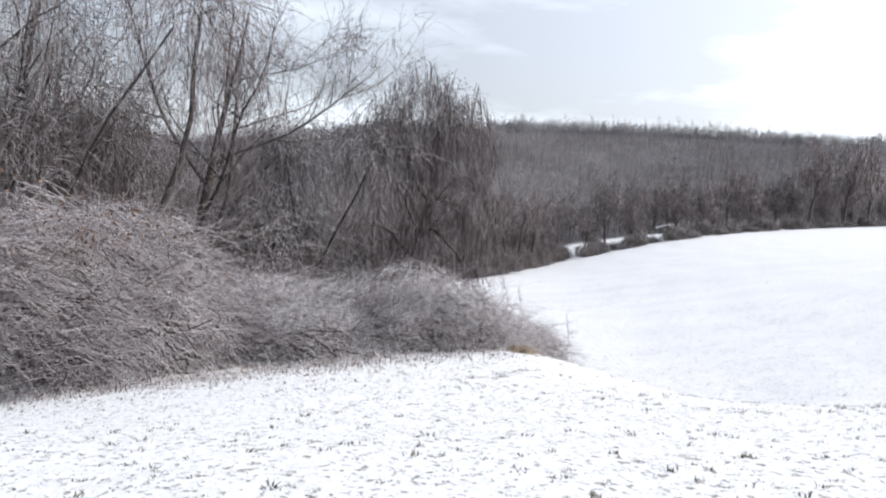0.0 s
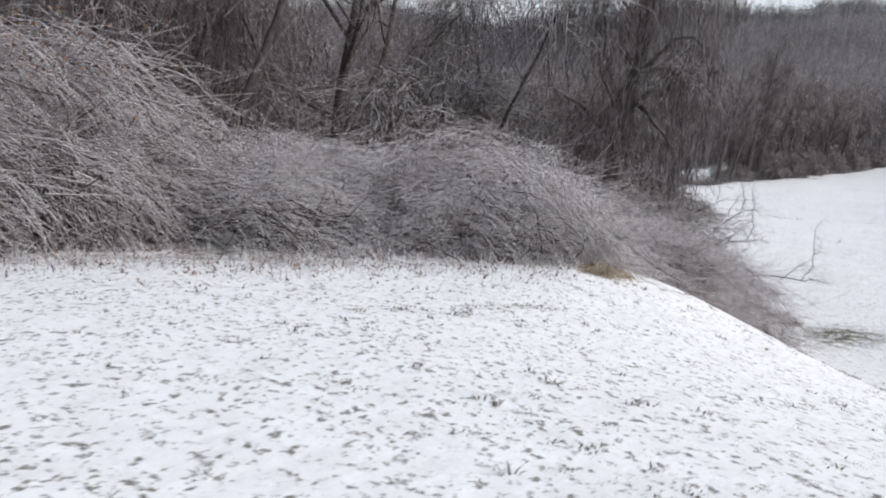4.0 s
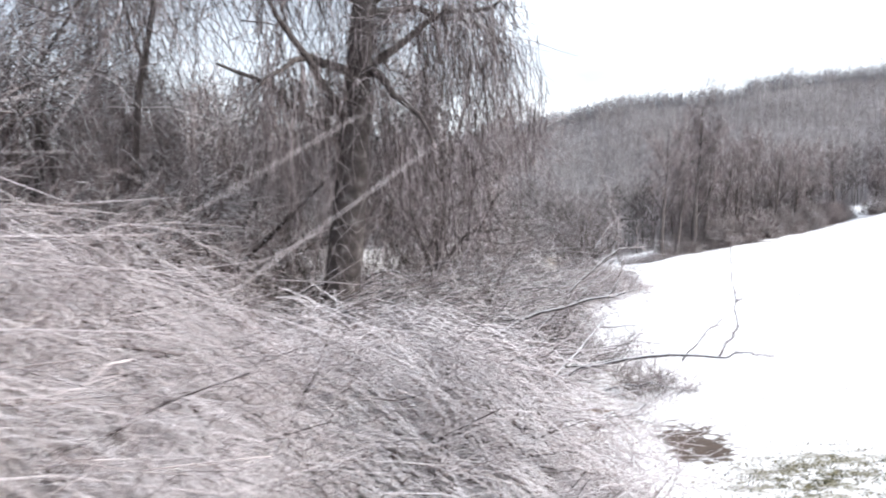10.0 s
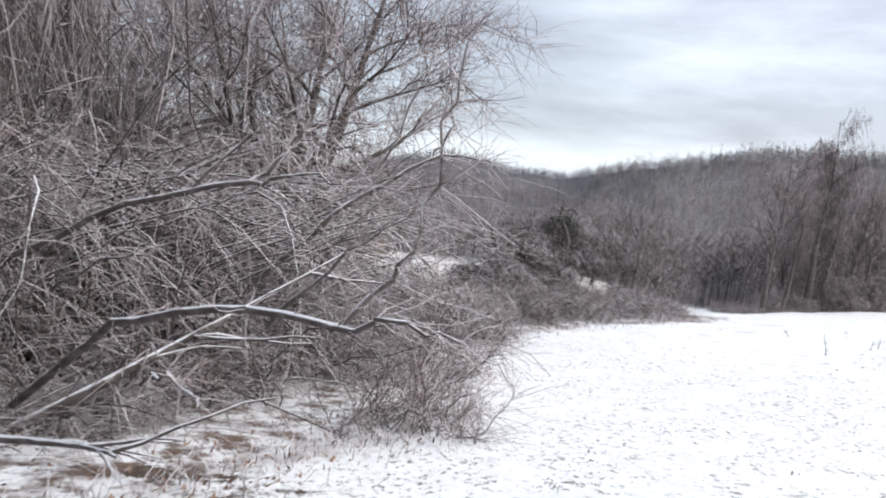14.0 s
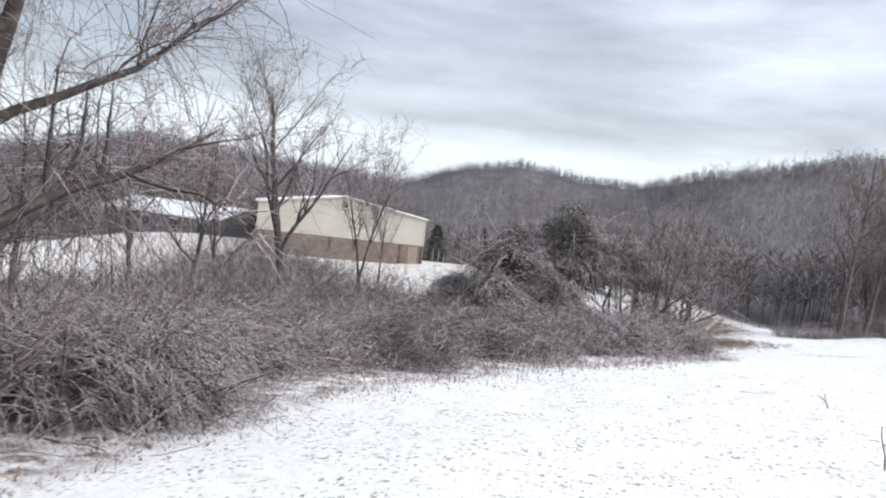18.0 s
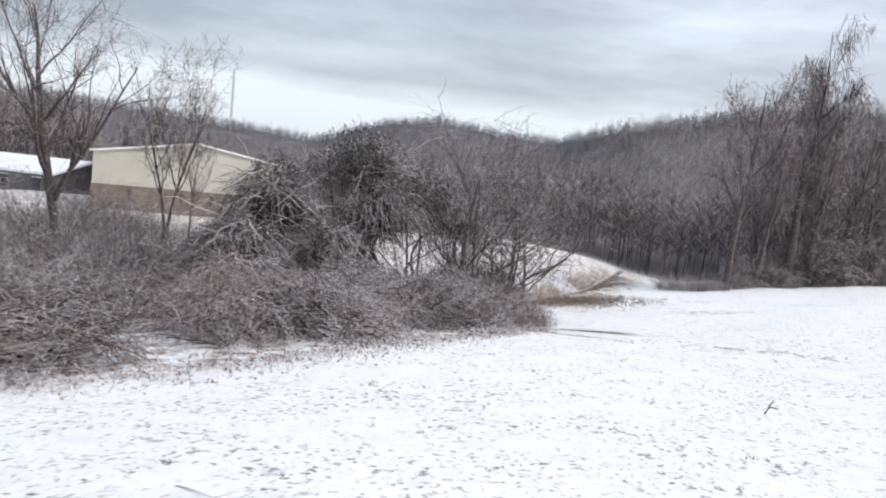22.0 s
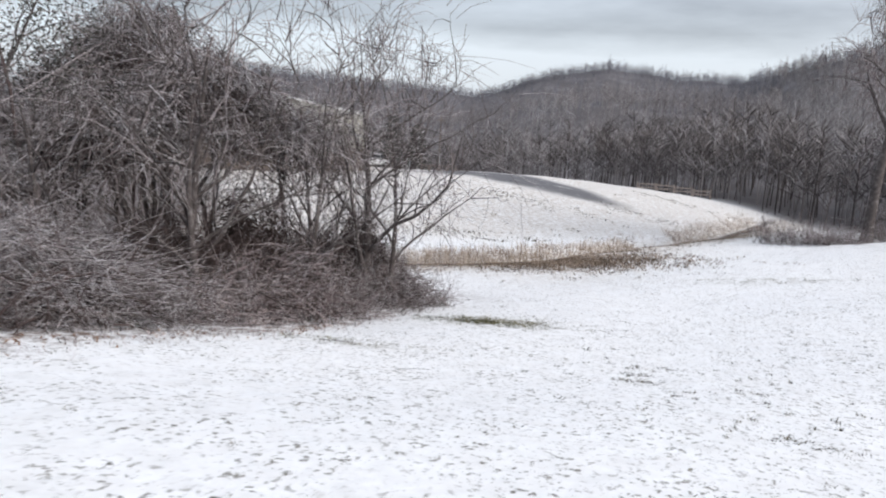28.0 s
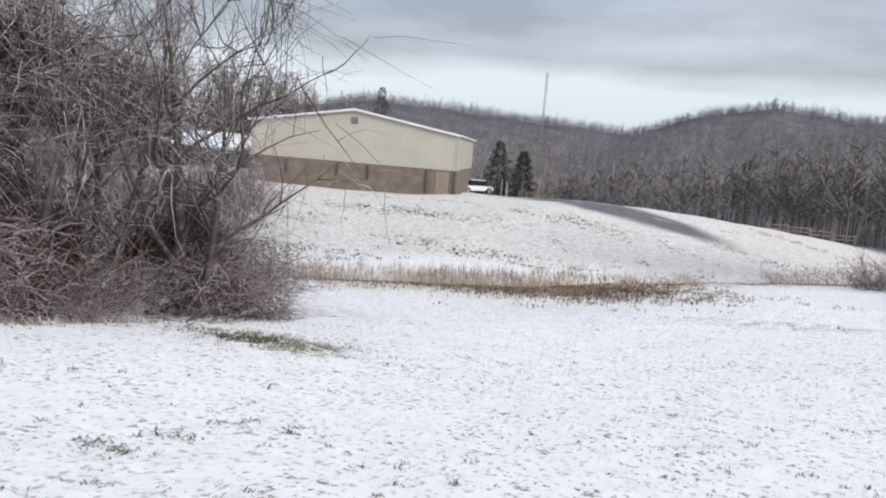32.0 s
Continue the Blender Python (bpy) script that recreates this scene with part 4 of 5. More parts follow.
SW = whip_parts(35, 80, 1.0, 1.0, 3.1, M_ICE, (1.8, -0.5), 13, 0.014, 2.6, 0.4, 0.5, M_LIMB)
for x, y, s, turn in [(9.6, 22.2, 1.0, 0), (8.2, 21.6, 1.0, -12), (10.8, 22.8, 0.85, 10), (7.0, 20.6, 0.95, -5)]:
    ob = thing("leaning_thicket", pose(x, y, gz(x, y) - 0.05, 0, 0, turn), "leaning saplings with icy limbs sweeping out low", "thicket", "saplings by the mud patch")
    ob.scale = (s, s, s)
    part("stem_mass", SW[0], None, ob)
    part("twig_mass", SW[1], None, ob, "white icy twigs")



def arc(a, b, rise, K=10, seed=0, wob=0.02):
    """A bowed limb from a to b, bulging upwards by rise."""
    s = np.linspace(0, 1, K)[:, None]
    p = np.array(a) * (1 - s) + np.array(b) * s + [0, 0, rise] * np.sin(s * np.pi)
    p[1:-1] += np.random.default_rng(seed).normal(0, wob, (K - 2, 3))
    return p


def bowed_sapling(x, y, turn, L, lean, seed, label):
    """A sapling bent over to one side, with an upright shoot from its elbow and icy twigs."""
    rng = np.random.default_rng(seed)
    ob = thing("bowed_sapling", pose(x, y, gz(x, y) - 0.05, 0, 0, turn), label, "tree", "saplings by the mud patch")
    J = np.array([L, 0, lean])
    limbs = [("trunk", arc((0, 0, 0), J, 0.12 * L, 12, seed), 0.034, 0.02), ("limb", arc(J, J + [0.65, 0.09, 0.05], 0.05, 8, seed + 1), 0.018, 0.005),
             ("limb", arc(J - [0.05, 0, 0.02], J + [0.22, 0.24, 0.40], -0.03, 7, seed + 2), 0.016, 0.011), ("upright_shoot", arc(J + [0.22, 0.24, 0.40], J + [0.06, 0.68, 1.5], -0.08, 9, seed + 3), 0.011, 0.004),
             ("limb", arc(J - [0.5, 0, 0.1], J + [0.1, 0.3, 0.55], 0.08, 8, seed + 4), 0.013, 0.004), ("limb", arc(J * 0.55, J * 0.8 + [0.4, -0.5, -0.1], 0.1, 8, seed + 5), 0.014, 0.004)]
    tips = []
    for nm, p, r0, r1 in limbs:
        part(nm, tubes(nm, [(p[None], np.linspace(r0, r1, len(p))[None], 8)], M_LIMB), None, ob)
        tips.append(p[3:])
    src = np.concatenate(tips)
    n = 170
    p = src[rng.integers(0, len(src), n)]
    d = unit(rng.normal(0, 0.6, (n, 3)) + [0.6, 0.1, 0.35])
    part("twig_mass", tubes("twig_mass", [shoots(rng, p, d, rng.uniform(0.12, 0.45, n), 0.2, 5, 0.14, 0.0035, 0.0018)], M_ICE), None, ob, "icy twigs")
    return ob


bowed_sapling(9.3, 19.5, -40, 3.6, 1.45, 36, "dark sapling bowed over the mud with icy twigs")
bowed_sapling(7.6, 20.4, -22, 3.9, 2.3, 46, "long bowed sapling with icy twigs in the brush")
bowed_sapling(9.9, 21.2, 5, 2.6, 2.7, 56, "bowed sapling leaning out of the thicket")

# ---- trees in the wood behind the hedge ----
T_A = tree_parts(41, 17, 0.26, (0.06, -0.02), 0.36, 10, 0.7, 0.6, 3200, 500, (0.5, 2.5), mat=M_MAT, sub=8)
tree(T_A, -1.2, 20.5, 0, "tall bare tree with a forked dark trunk", "wood behind the hedge")
tree(weeping_parts(42), 6.7, 20.9, 0, "leaning tree draped in hanging icy vines", "wood behind the hedge", "vine_hung_tree")
CU = [curtain_parts(51, 4.6, 3.0, 9.0, 3700, 9, M_MAT, hang=0.3, strand=(0.6, 3.0), ice=350), curtain_parts(52, 5.0, 3.5, 11.0, 4200, 11, M_MAT, hang=0.32, strand=(0.6, 3.4), ice=350), curtain_parts(53, 3.6, 3.0, 7.5, 3200, 8, M_MAT, hang=0.3, strand=(0.5, 2.6), ice=300)]
for k, x, y, s, turn in [(0, 2.4, 24.6, 1.35, 0), (1, -4.5, 25, 1.1, 40), (1, -9.5, 20.5, 1.2, 100), (0, -13.5, 17.5, 1.3, 200), (2, 5.0, 27.5, 1.5, 20), (1, 0.0, 31, 1.0, 70), (1, -7, 30, 1.15, 160), (1, -15, 25, 1.3, 10), (0, -3.4, 18.2, 1.05, 250), (1, -6.5, 16.5, 1.2, 310), (0, 3.2, 22.0, 0.85, 90), (1, -11.5, 30, 1.2, 190), (1, -20, 20, 1.3, 60), (2, 7.0, 31.5, 1.1, 120), (2, 3.4, 20.2, 0.85, 15), (2, -4.6, 18.6, 0.95, 75)]:
    ob = tree(CU[k], x, y, turn, "small trees smothered in grey icy vines", "wood behind the hedge", "vine_curtain_tree", s)
T_M = [tree_parts(43, 13, 0.17, (0.05, 0.02), 0.3, 8, 0.5, 0.45, 1300, 450, (0.5, 2.5), sub=6), tree_parts(44, 11, 0.13, (-0.04, 0.03), 0.25, 8, 0.5, 0.45, 1200, 300, (0.5, 2.2), sub=6), tree_parts(45, 16, 0.2, (0.02, 0.05), 0.4, 9, 0.5, 0.42, 1400, 450, (0.5, 2.5), sub=6)]
for k, x, y, s, turn in [(2, -7.5, 18.5, 1.0, 0), (0, -4.3, 21.5, 1.0, 60), (1, -11.5, 15.5, 1.1, 100), (2, -14, 21, 1.05, 200), (0, 0.6, 27, 1.0, 130), (1, 3.8, 22.4, 0.62, 200), (1, 4.4, 24.2, 0.6, 20), (2, -10, 26, 1.0, 250), (0, -17.5, 15, 1.1, 30), (2, -3, 34, 1.0, 80), (0, 4, 36, 1.0, 170), (1, -6, 39, 1.1, 220), (0, -14, 36, 1.1, 90), (0, -24, 30, 1.1, 70)]:
    tree(T_M[k], x, y, turn, "bare tree with vines in the dense wood", "wood behind the hedge", scale=s)

# ---- low brambles, leaning tree and the bare trees below the hall ----
LOW = [bush_meshes(s, 2800, 2.3, 2.1, 1.5, M_RED if s != 62 else M_BRAMBLE, (0.5, 1.3), 0.5, 0.0055, 60, 4, (0.2, -0.1), 6, 500) for s in (61, 62, 63)]
LOWL = "low reddish-brown bramble patch with a glaze of ice"
for i, (x, y, s, sz) in enumerate([(12.6, 27.6, 0.85, 1.1), (13.2, 30.6, 0.85, 0.95), (15.0, 33.2, 0.9, 0.9), (17.3, 36.0, 0.95, 0.95), (19.6, 39.0, 0.9, 1.0), (21.4, 41.8, 0.95, 1.1), (22.8, 45.2, 0.9, 1.15), (24.2, 49.0, 0.85, 1.15), (24.6, 52.2, 0.9, 1.2), (9.4, 30.0, 1.1, 1.2), (10.6, 34.0, 1.2, 1.1), (13.0, 37.2, 1.2, 1.1), (16.0, 40.4, 1.2, 1.2), (18.6, 43.8, 1.2, 1.3), (20.4, 47.6, 1.2, 1.4), (6.4, 35.6, 1.3, 1.3), (9.0, 40.0, 1.4, 1.2), (12.8, 43.6, 1.4, 1.6), (15.4, 47.8, 1.4, 1.8), (4.0, 42.5, 1.5, 1.3), (9.0, 48.0, 1.6, 1.9), (12.6, 53.0, 1.5, 2.0), (3.0, 51.0, 1.7, 1.3), (17.0, 56.0, 1.2, 1.6), (22.0, 55.5, 1.1, 1.2), (8.4, 18.3, 0.6, 0.36), (9.7, 19.5, 0.55, 0.34), (9.0, 17.4, 0.42, 0.28), (-2.0, 54.5, 1.7, 1.6), (0.5, 58.5, 1.5, 1.9), (5.5, 57.0, 1.5, 1.9), (-6.0, 58.0, 1.8, 1.7), (4.0, 61.5, 1.3, 1.2)]):
    bush(LOW[i % 3], x, y, s, s, sz, i * 77, LOWL, "low brambles along the meadow")
T_L = tree_parts(46, 10.0, 0.22, (0.2, 0.0), 0.25, 10, 0.8, 0.40, 2800, 0, up=0.0, mat=M_BRAMBLE)
tree(T_L, 9.6, 29.0, 0, "leaning bare tree with long low limbs", "trees by the low brambles")
tree(T_L, 10.0, 26.4, 75, "dense bare tree leaning over the low brambles", "trees by the low brambles", scale=0.85)
T_S = [tree_parts(47, 17.5, 0.31, (0.02, 0.0), 0.3, 12, 0.38, 0.42, 1500, 0, up=0.11, sub=8, thick=0.013, twig_len=(0.6, 1.8)), tree_parts(48, 13.0, 0.13, (0.05, 0.0), 0.5, 10, 0.3, 0.26, 700, 0, up=0.10, sub=6, thick=0.012), tree_parts(49, 12.0, 0.17, (-0.03, 0.02), 0.35, 9, 0.45, 0.38, 700, 0, up=0.08, sub=6, thick=0.012)]
for k, x, y, s, turn in [(0, 4.9, 64.5, 1.0, 0), (1, 8.6, 66.8, 0.95, 0), (1, 9.2, 67.3, 0.9, 140), (1, 10.2, 66.6, 0.72, 70), (2, 3.0, 58.6, 0.85, 30), (2, 1.6, 58.0, 1.0, 200), (2, -0.6, 56.5, 1.0, 90), (2, -5.0, 54.0, 1.1, 150), (1, -9.0, 50.0, 1.1, 210), (0, -14, 52, 0.8, 20)]:
    tree(T_S[k], x, y, turn, "slender bare tree standing in snow below the hall", "bare trees below the hall", scale=s)

for i, (x, y, s) in enumerate([(12.6, 52.0, 0.75), (10.4, 51.0, 0.8), (14.3, 54.5, 0.7), (8.3, 53.0, 0.85), (11.2, 56.5, 0.75), (6.0, 55.0, 0.9), (15.4, 50.2, 0.65), (3.4, 55.0, 0.85), (13.4, 49.0, 0.65), (0.5, 53.0, 0.9), (8.0, 59.5, 0.75), (5.6, 49.0, 0.9), (8.6, 66.5, 0.8), (6.0, 69.0, 0.85), (10.2, 63.0, 0.75), (3.2, 66.5, 0.9), (3.5, 74.5, 0.9), (0.2, 70.0, 1.0), (-1.5, 76.5, 1.0), (-3.5, 66.0, 1.0), (1.5, 62.0, 0.85), (-3.5, 81.5, 0.9), (7.4, 73.5, 0.8), (-0.5, 82.0, 0.85), (4.0, 78.5, 0.8), (-3.0, 87.5, 0.75), (2.0, 83.0, 0.65), (-6.5, 80.0, 0.95)]):
    ob = thing("thicket", pose(x, y, gz(x, y) - 0.05, 0, 0, i * 67), "grey-brown thicket of bare shoots below the hall", "thicket", "brush below the hall")
    ob.scale = (s * 1.6, s * 1.6, s * 1.3)
    part("stem_mass", WH[1][0], None, ob)
    part("twig_mass", WH[1][1], None, ob)

# ---- the clump smothered in vines ----
DM = [vine_dome(71, [(0.0, 0.0, 5.0, 1.3, 1.3), (1.6, -0.3, 4.3, 1.4, 1.0), (-1.6, 0.2, 4.0, 1.5, 1.2), (0.2, -1.3, 3.6, 1.4, 1.0), (3.0, 0.0, 3.6, 1.2, 0.8), (-2.9, -0.3, 3.0, 1.2, 1.0), (0.2, 1.3, 4.2, 1.4, 1.1)], 360, 13), vine_dome(72, [(0.0, 0.0, 3.6, 1.4, 1.2), (1.4, 0.2, 2.7, 1.2, 0.9), (-1.4, -0.2, 2.4, 1.3, 1.1), (0.2, -1.1, 1.7, 1.2, 1.0)], 340, 8)]
for k, x, y, s, turn in [(0, 20.2, 51.8, 1.0, 4), (1, 17.7, 49.4, 1.0, 60), (1, 19.4, 48.2, 0.65, 130), (1, 15.6, 52.5, 0.7, 300)]:
    tree(DM[k], x, y, turn, "clump of small trees smothered in icy vines", "vine-smothered clump", "vine_smothered_tree", s)
for x, y, h, turn in [(19.9, 53.1, 6.6, 0), (17.0, 51.6, 5.4, 50)]:
    rng = np.random.default_rng(int(x * 10))
    ob = thing("broken_snag", pose(x, y, gz(x, y) - 0.1, 0, 0, turn), "dark broken tree trunk standing above the vines", "tree", "vine-smothered clump")
    s = bend(rng, (0, 0, -0.2), (0, 0, 1), h, 9, 0.03, 0)
    part("trunk", tubes("trunk", [(s[None], (0.15 * (1 - np.linspace(0, 1, 9) * 0.45))[None], 8)], M_BARK), None, ob)
rng = np.random.default_rng(75)
for cx, cy, cz, r in [(17.5, 49.2, -0.6, 1.0), (17.5, 49.4, 0.9, 0.8), (19.6, 49.9, 1.7, 0.95), (20.6, 50.6, 0.4, 0.7)]:
    n = 1500
    d = unit(rng.normal(0, 1, (n, 3)))
    p = d * (r * rng.random(n) ** 0.4)[:, None] * [1, 1, 1.25]
    e1 = unit(rng.normal(0, 1, (n, 3)))
    e2 = unit(np.cross(e1, rng.normal(0, 1, (n, 3))))
    V = np.stack([p - e1 * 0.042, p + e2 * 0.018, p + e1 * 0.042, p - e2 * 0.018], 1).reshape(-1, 3)
    me = bpy.data.meshes.new("leaves")
    fill_mesh(me, V, np.arange(4 * n).reshape(-1, 4))
    me.materials.append(M_LEAF)
    ob = thing("evergreen_vine", pose(cx, cy, cz + float(fall(cx, cy))), "dark evergreen vine clump hung in the small trees", "vine", "vine-smothered clump")
    part("leaves", me, None, ob)
    q = bend(rng, (0, 0, gz(cx, cy) - cz - float(fall(cx, cy))), (0, 0, 1), cz + float(fall(cx, cy)) - gz(cx, cy), 7, 0.12, 0)
    part("stem", tubes("stem", [(q[None], np.full((1, 7), 0.03), 5)], M_DARK), None, ob)
T_D = [tree_parts(76, 5.8, 0.10, (0.1, -0.02), 0.22, 9, 0.6, 0.45, 280, 40, (0.4, 1), up=0.05, mat=M_RED), tree_parts(77, 5.6, 0.07, (0.22, 0.05), 0.3, 9, 0.5, 0.4, 260, 40, (0.4, 1.2), up=0.03, weep=0.1, mat=M_RED)]
for k, x, y, s, turn in [(0, 22.9, 48.4, 1.05, 0), (0, 23.6, 48.0, 0.8, 100), (1, 24.4, 49.8, 0.95, 0), (1, 25.3, 52.0, 1.0, 30), (0, 24.9, 52.3, 1.1, 220), (0, 24.4, 51.0, 0.75, 160), (0, 21.6, 47.4, 0.75, 200), (1, 24.2, 51.5, 0.7, 300)]:
    tree(T_D[k], x, y, turn, "thin bare sapling with drooping icy twigs", "vine-smothered clump", "bare_sapling", s)
for k, x, y, s, turn in [(2, 24.9, 50.2, 0.8, 10), (2, 25.3, 52.6, 0.85, 60), (0, 23.4, 46.4, 0.55, 20), (2, 21.8, 43.6, 0.8, 90), (2, 23.4, 48.6, 0.8, 0), (0, 24.4, 54.0, 0.55, 120)]:
    ob = thing("thicket", pose(x, y, gz(x, y) - 0.05, 0, 0, turn), "fringe of bare arching brush at the clump's foot", "thicket", "brush round the clump")
    ob.scale = (s, s, s)
    part("stem_mass", WH[k][0], None, ob)
    part("twig_mass", WH[k][1], None, ob)

# the same dark cores, added to deepen the clump's inner shade
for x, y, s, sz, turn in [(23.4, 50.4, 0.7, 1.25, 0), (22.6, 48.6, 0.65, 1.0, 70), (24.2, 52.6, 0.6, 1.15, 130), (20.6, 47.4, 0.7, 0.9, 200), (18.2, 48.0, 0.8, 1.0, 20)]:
    bush(DK, x, y, s, s, sz, turn, "added dark core standing in for shade inside the vine-smothered clump", "brush round the clump", "shade_core")

# ---- tree line across the meadow ----
FB = bush_meshes(64, 1500, 2.6, 2.0, 2.6, M_RED, (0.6, 1.5), 0.4, 0.018, 40, 4, (0.0, 0.0), 7, 500)
T_R = [tree_parts(81, 15.5, 0.22, (0.02, 0), 0.3, 12, 0.55, 0.34, 1100, 350, (0.4, 1.6), up=0.05, thick=0.014, vthick=0.012, sub=6, tip=0.14), tree_parts(82, 19.5, 0.34, (0.07, 0), 0.25, 14, 0.4, 0.17, 1500, 1100, (0.4, 1.8), up=0.04, weep=0.4, thick=0.015, vthick=0.014, sub=6, mat=M_MAT, tip=0.10), tree_parts(83, 15, 0.2, (0.16, 0.02), 0.3, 10, 0.45, 0.27, 1000, 300, (0.4, 1.5), up=0.07, thick=0.014, vthick=0.012, sub=6, tip=0.15)]
for i, (k, x, y, s) in enumerate([(0, 40.2, 70.8, 1.0), (1, 45.2, 74.0, 0.93), (2, 42.6, 72.4, 0.85), (2, 46.8, 74.8, 1.05), (0, 50.4, 77.2, 0.9), (2, 52.5, 78.0, 0.9), (1, 56.5, 80.2, 0.72), (0, 60, 82, 0.85), (2, 64, 84, 0.85), (0, 68, 86, 0.85), (2, 73, 88, 0.8), (0, 47.5, 79, 0.75), (2, 57, 86, 0.7), (0, 66, 91, 0.7)]):
    tree(T_R[k], x, y, 0 if i < 4 else i * 83, "tall bare tree wound with vines at the field edge", "tree line across the meadow", scale=s)
for i, (x, y, s, sz) in enumerate([(44, 73.6, 0.9, 1.3), (47, 75.4, 1.0, 1.6), (50.2, 77.2, 1.1, 1.8), (54, 79.2, 1.2, 2.1), (58, 81.2, 1.2, 2.1), (62, 83.2, 1.3, 2.2), (66.5, 85.2, 1.3, 2.3), (71, 87.2, 1.4, 2.6), (75, 89.4, 1.3, 2.4), (52, 82, 1.4, 2.3), (60, 87, 1.5, 2.6), (69, 92, 1.5, 2.6)]):
    bush(LOW[1 if i % 2 else 0], x, y, s, s, sz, i * 61, "dark brushy undergrowth at the foot of the tree line", "tree line undergrowth", "undergrowth_bush")
for i, (x, y, s) in enumerate([(50.5, 76.4, 1.0), (48.0, 75.0, 0.8), (55.0, 79.0, 0.95), (60.5, 81.5, 0.85), (66.0, 84.5, 0.9)]):
    bush(FB, x, y, s * 1.2, s * 1.2, s * 1.9, i * 70, "dark rounded mass of vines over small trees", "tree line undergrowth", "vine_mass")
T_F = [tree_parts(84, 12, 0.2, (0.03, 0), 0.3, 10, 0.4, 0.3, 700, 260, (0.5, 2.0), up=0.05, thick=0.035, vthick=0.03, sub=7, tip=0.16), tree_parts(85, 10, 0.18, (-0.05, 0.02), 0.25, 10, 0.45, 0.34, 700, 420, (0.5, 2.4), up=0.03, weep=0.3, thick=0.035, vthick=0.032, sub=7, mat=M_MAT)]
for i in range(26):
    x, y = 77 + i * 3.1, 85.5 + 1.4 * math.sin(i * 1.7)
    bush(FB, x, y, 1.0 + 0.25 * math.sin(i * 1.1), 1.0, 1.0 + 0.4 * math.sin(i * 2.3), i * 61, "grey-brown brush filling the foot of the tree line", "tree line undergrowth", "undergrowth_bush")
    tree(T_F[i % 2], x + 1.5, y + 2.5 + i % 3, i * 97, "bare tree wound with vines at the field edge", "tree line across the meadow", scale=0.6 + 0.14 * (i * 7 % 5))
for i, (x, y, s) in enumerate([(138, 86.5, 1.6), (149, 85.5, 1.75), (156, 84, 1.5)]):
    tree(T_F[i % 2], x, y, i * 130, "tall bare tree standing clear of the tree line", "tree line across the meadow", scale=s)
for i, (x, y) in enumerate([(43, 73.5), (46, 75.5), (49, 77.0), (52, 78.5), (55, 80.0), (58, 81.5), (61, 83.0), (64, 84.0), (67, 85.5)]):
    bush(FB, x, y, 0.9, 0.9, 0.9 + 0.3 * math.sin(i * 2.1), i * 47, "grey-brown brush filling the foot of the tree line", "tree line undergrowth", "undergrowth_bush")
    tree(T_F[(i + 1) % 2], x + 1.0, y + 2.0, i * 57, "bare tree wound with vines at the field edge", "tree line across the meadow", scale=0.75 + 0.1 * (i * 3 % 4))
for x, y, s in [(36.9, 70.4, 1.0), (38.2, 69.2, 0.9), (39.4, 70.0, 0.7), (41.4, 71.4, 0.8)]:
    ob = thing("thicket", pose(x, y, gz(x, y) - 0.05, 0, 0, x * 50), "sparse upright brush at the end of the tree line", "thicket", "tree line undergrowth")
    ob.scale = (s, s, s)
    part("stem_mass", WH[2][0], None, ob)
    part("twig_mass", WH[2][1], None, ob)


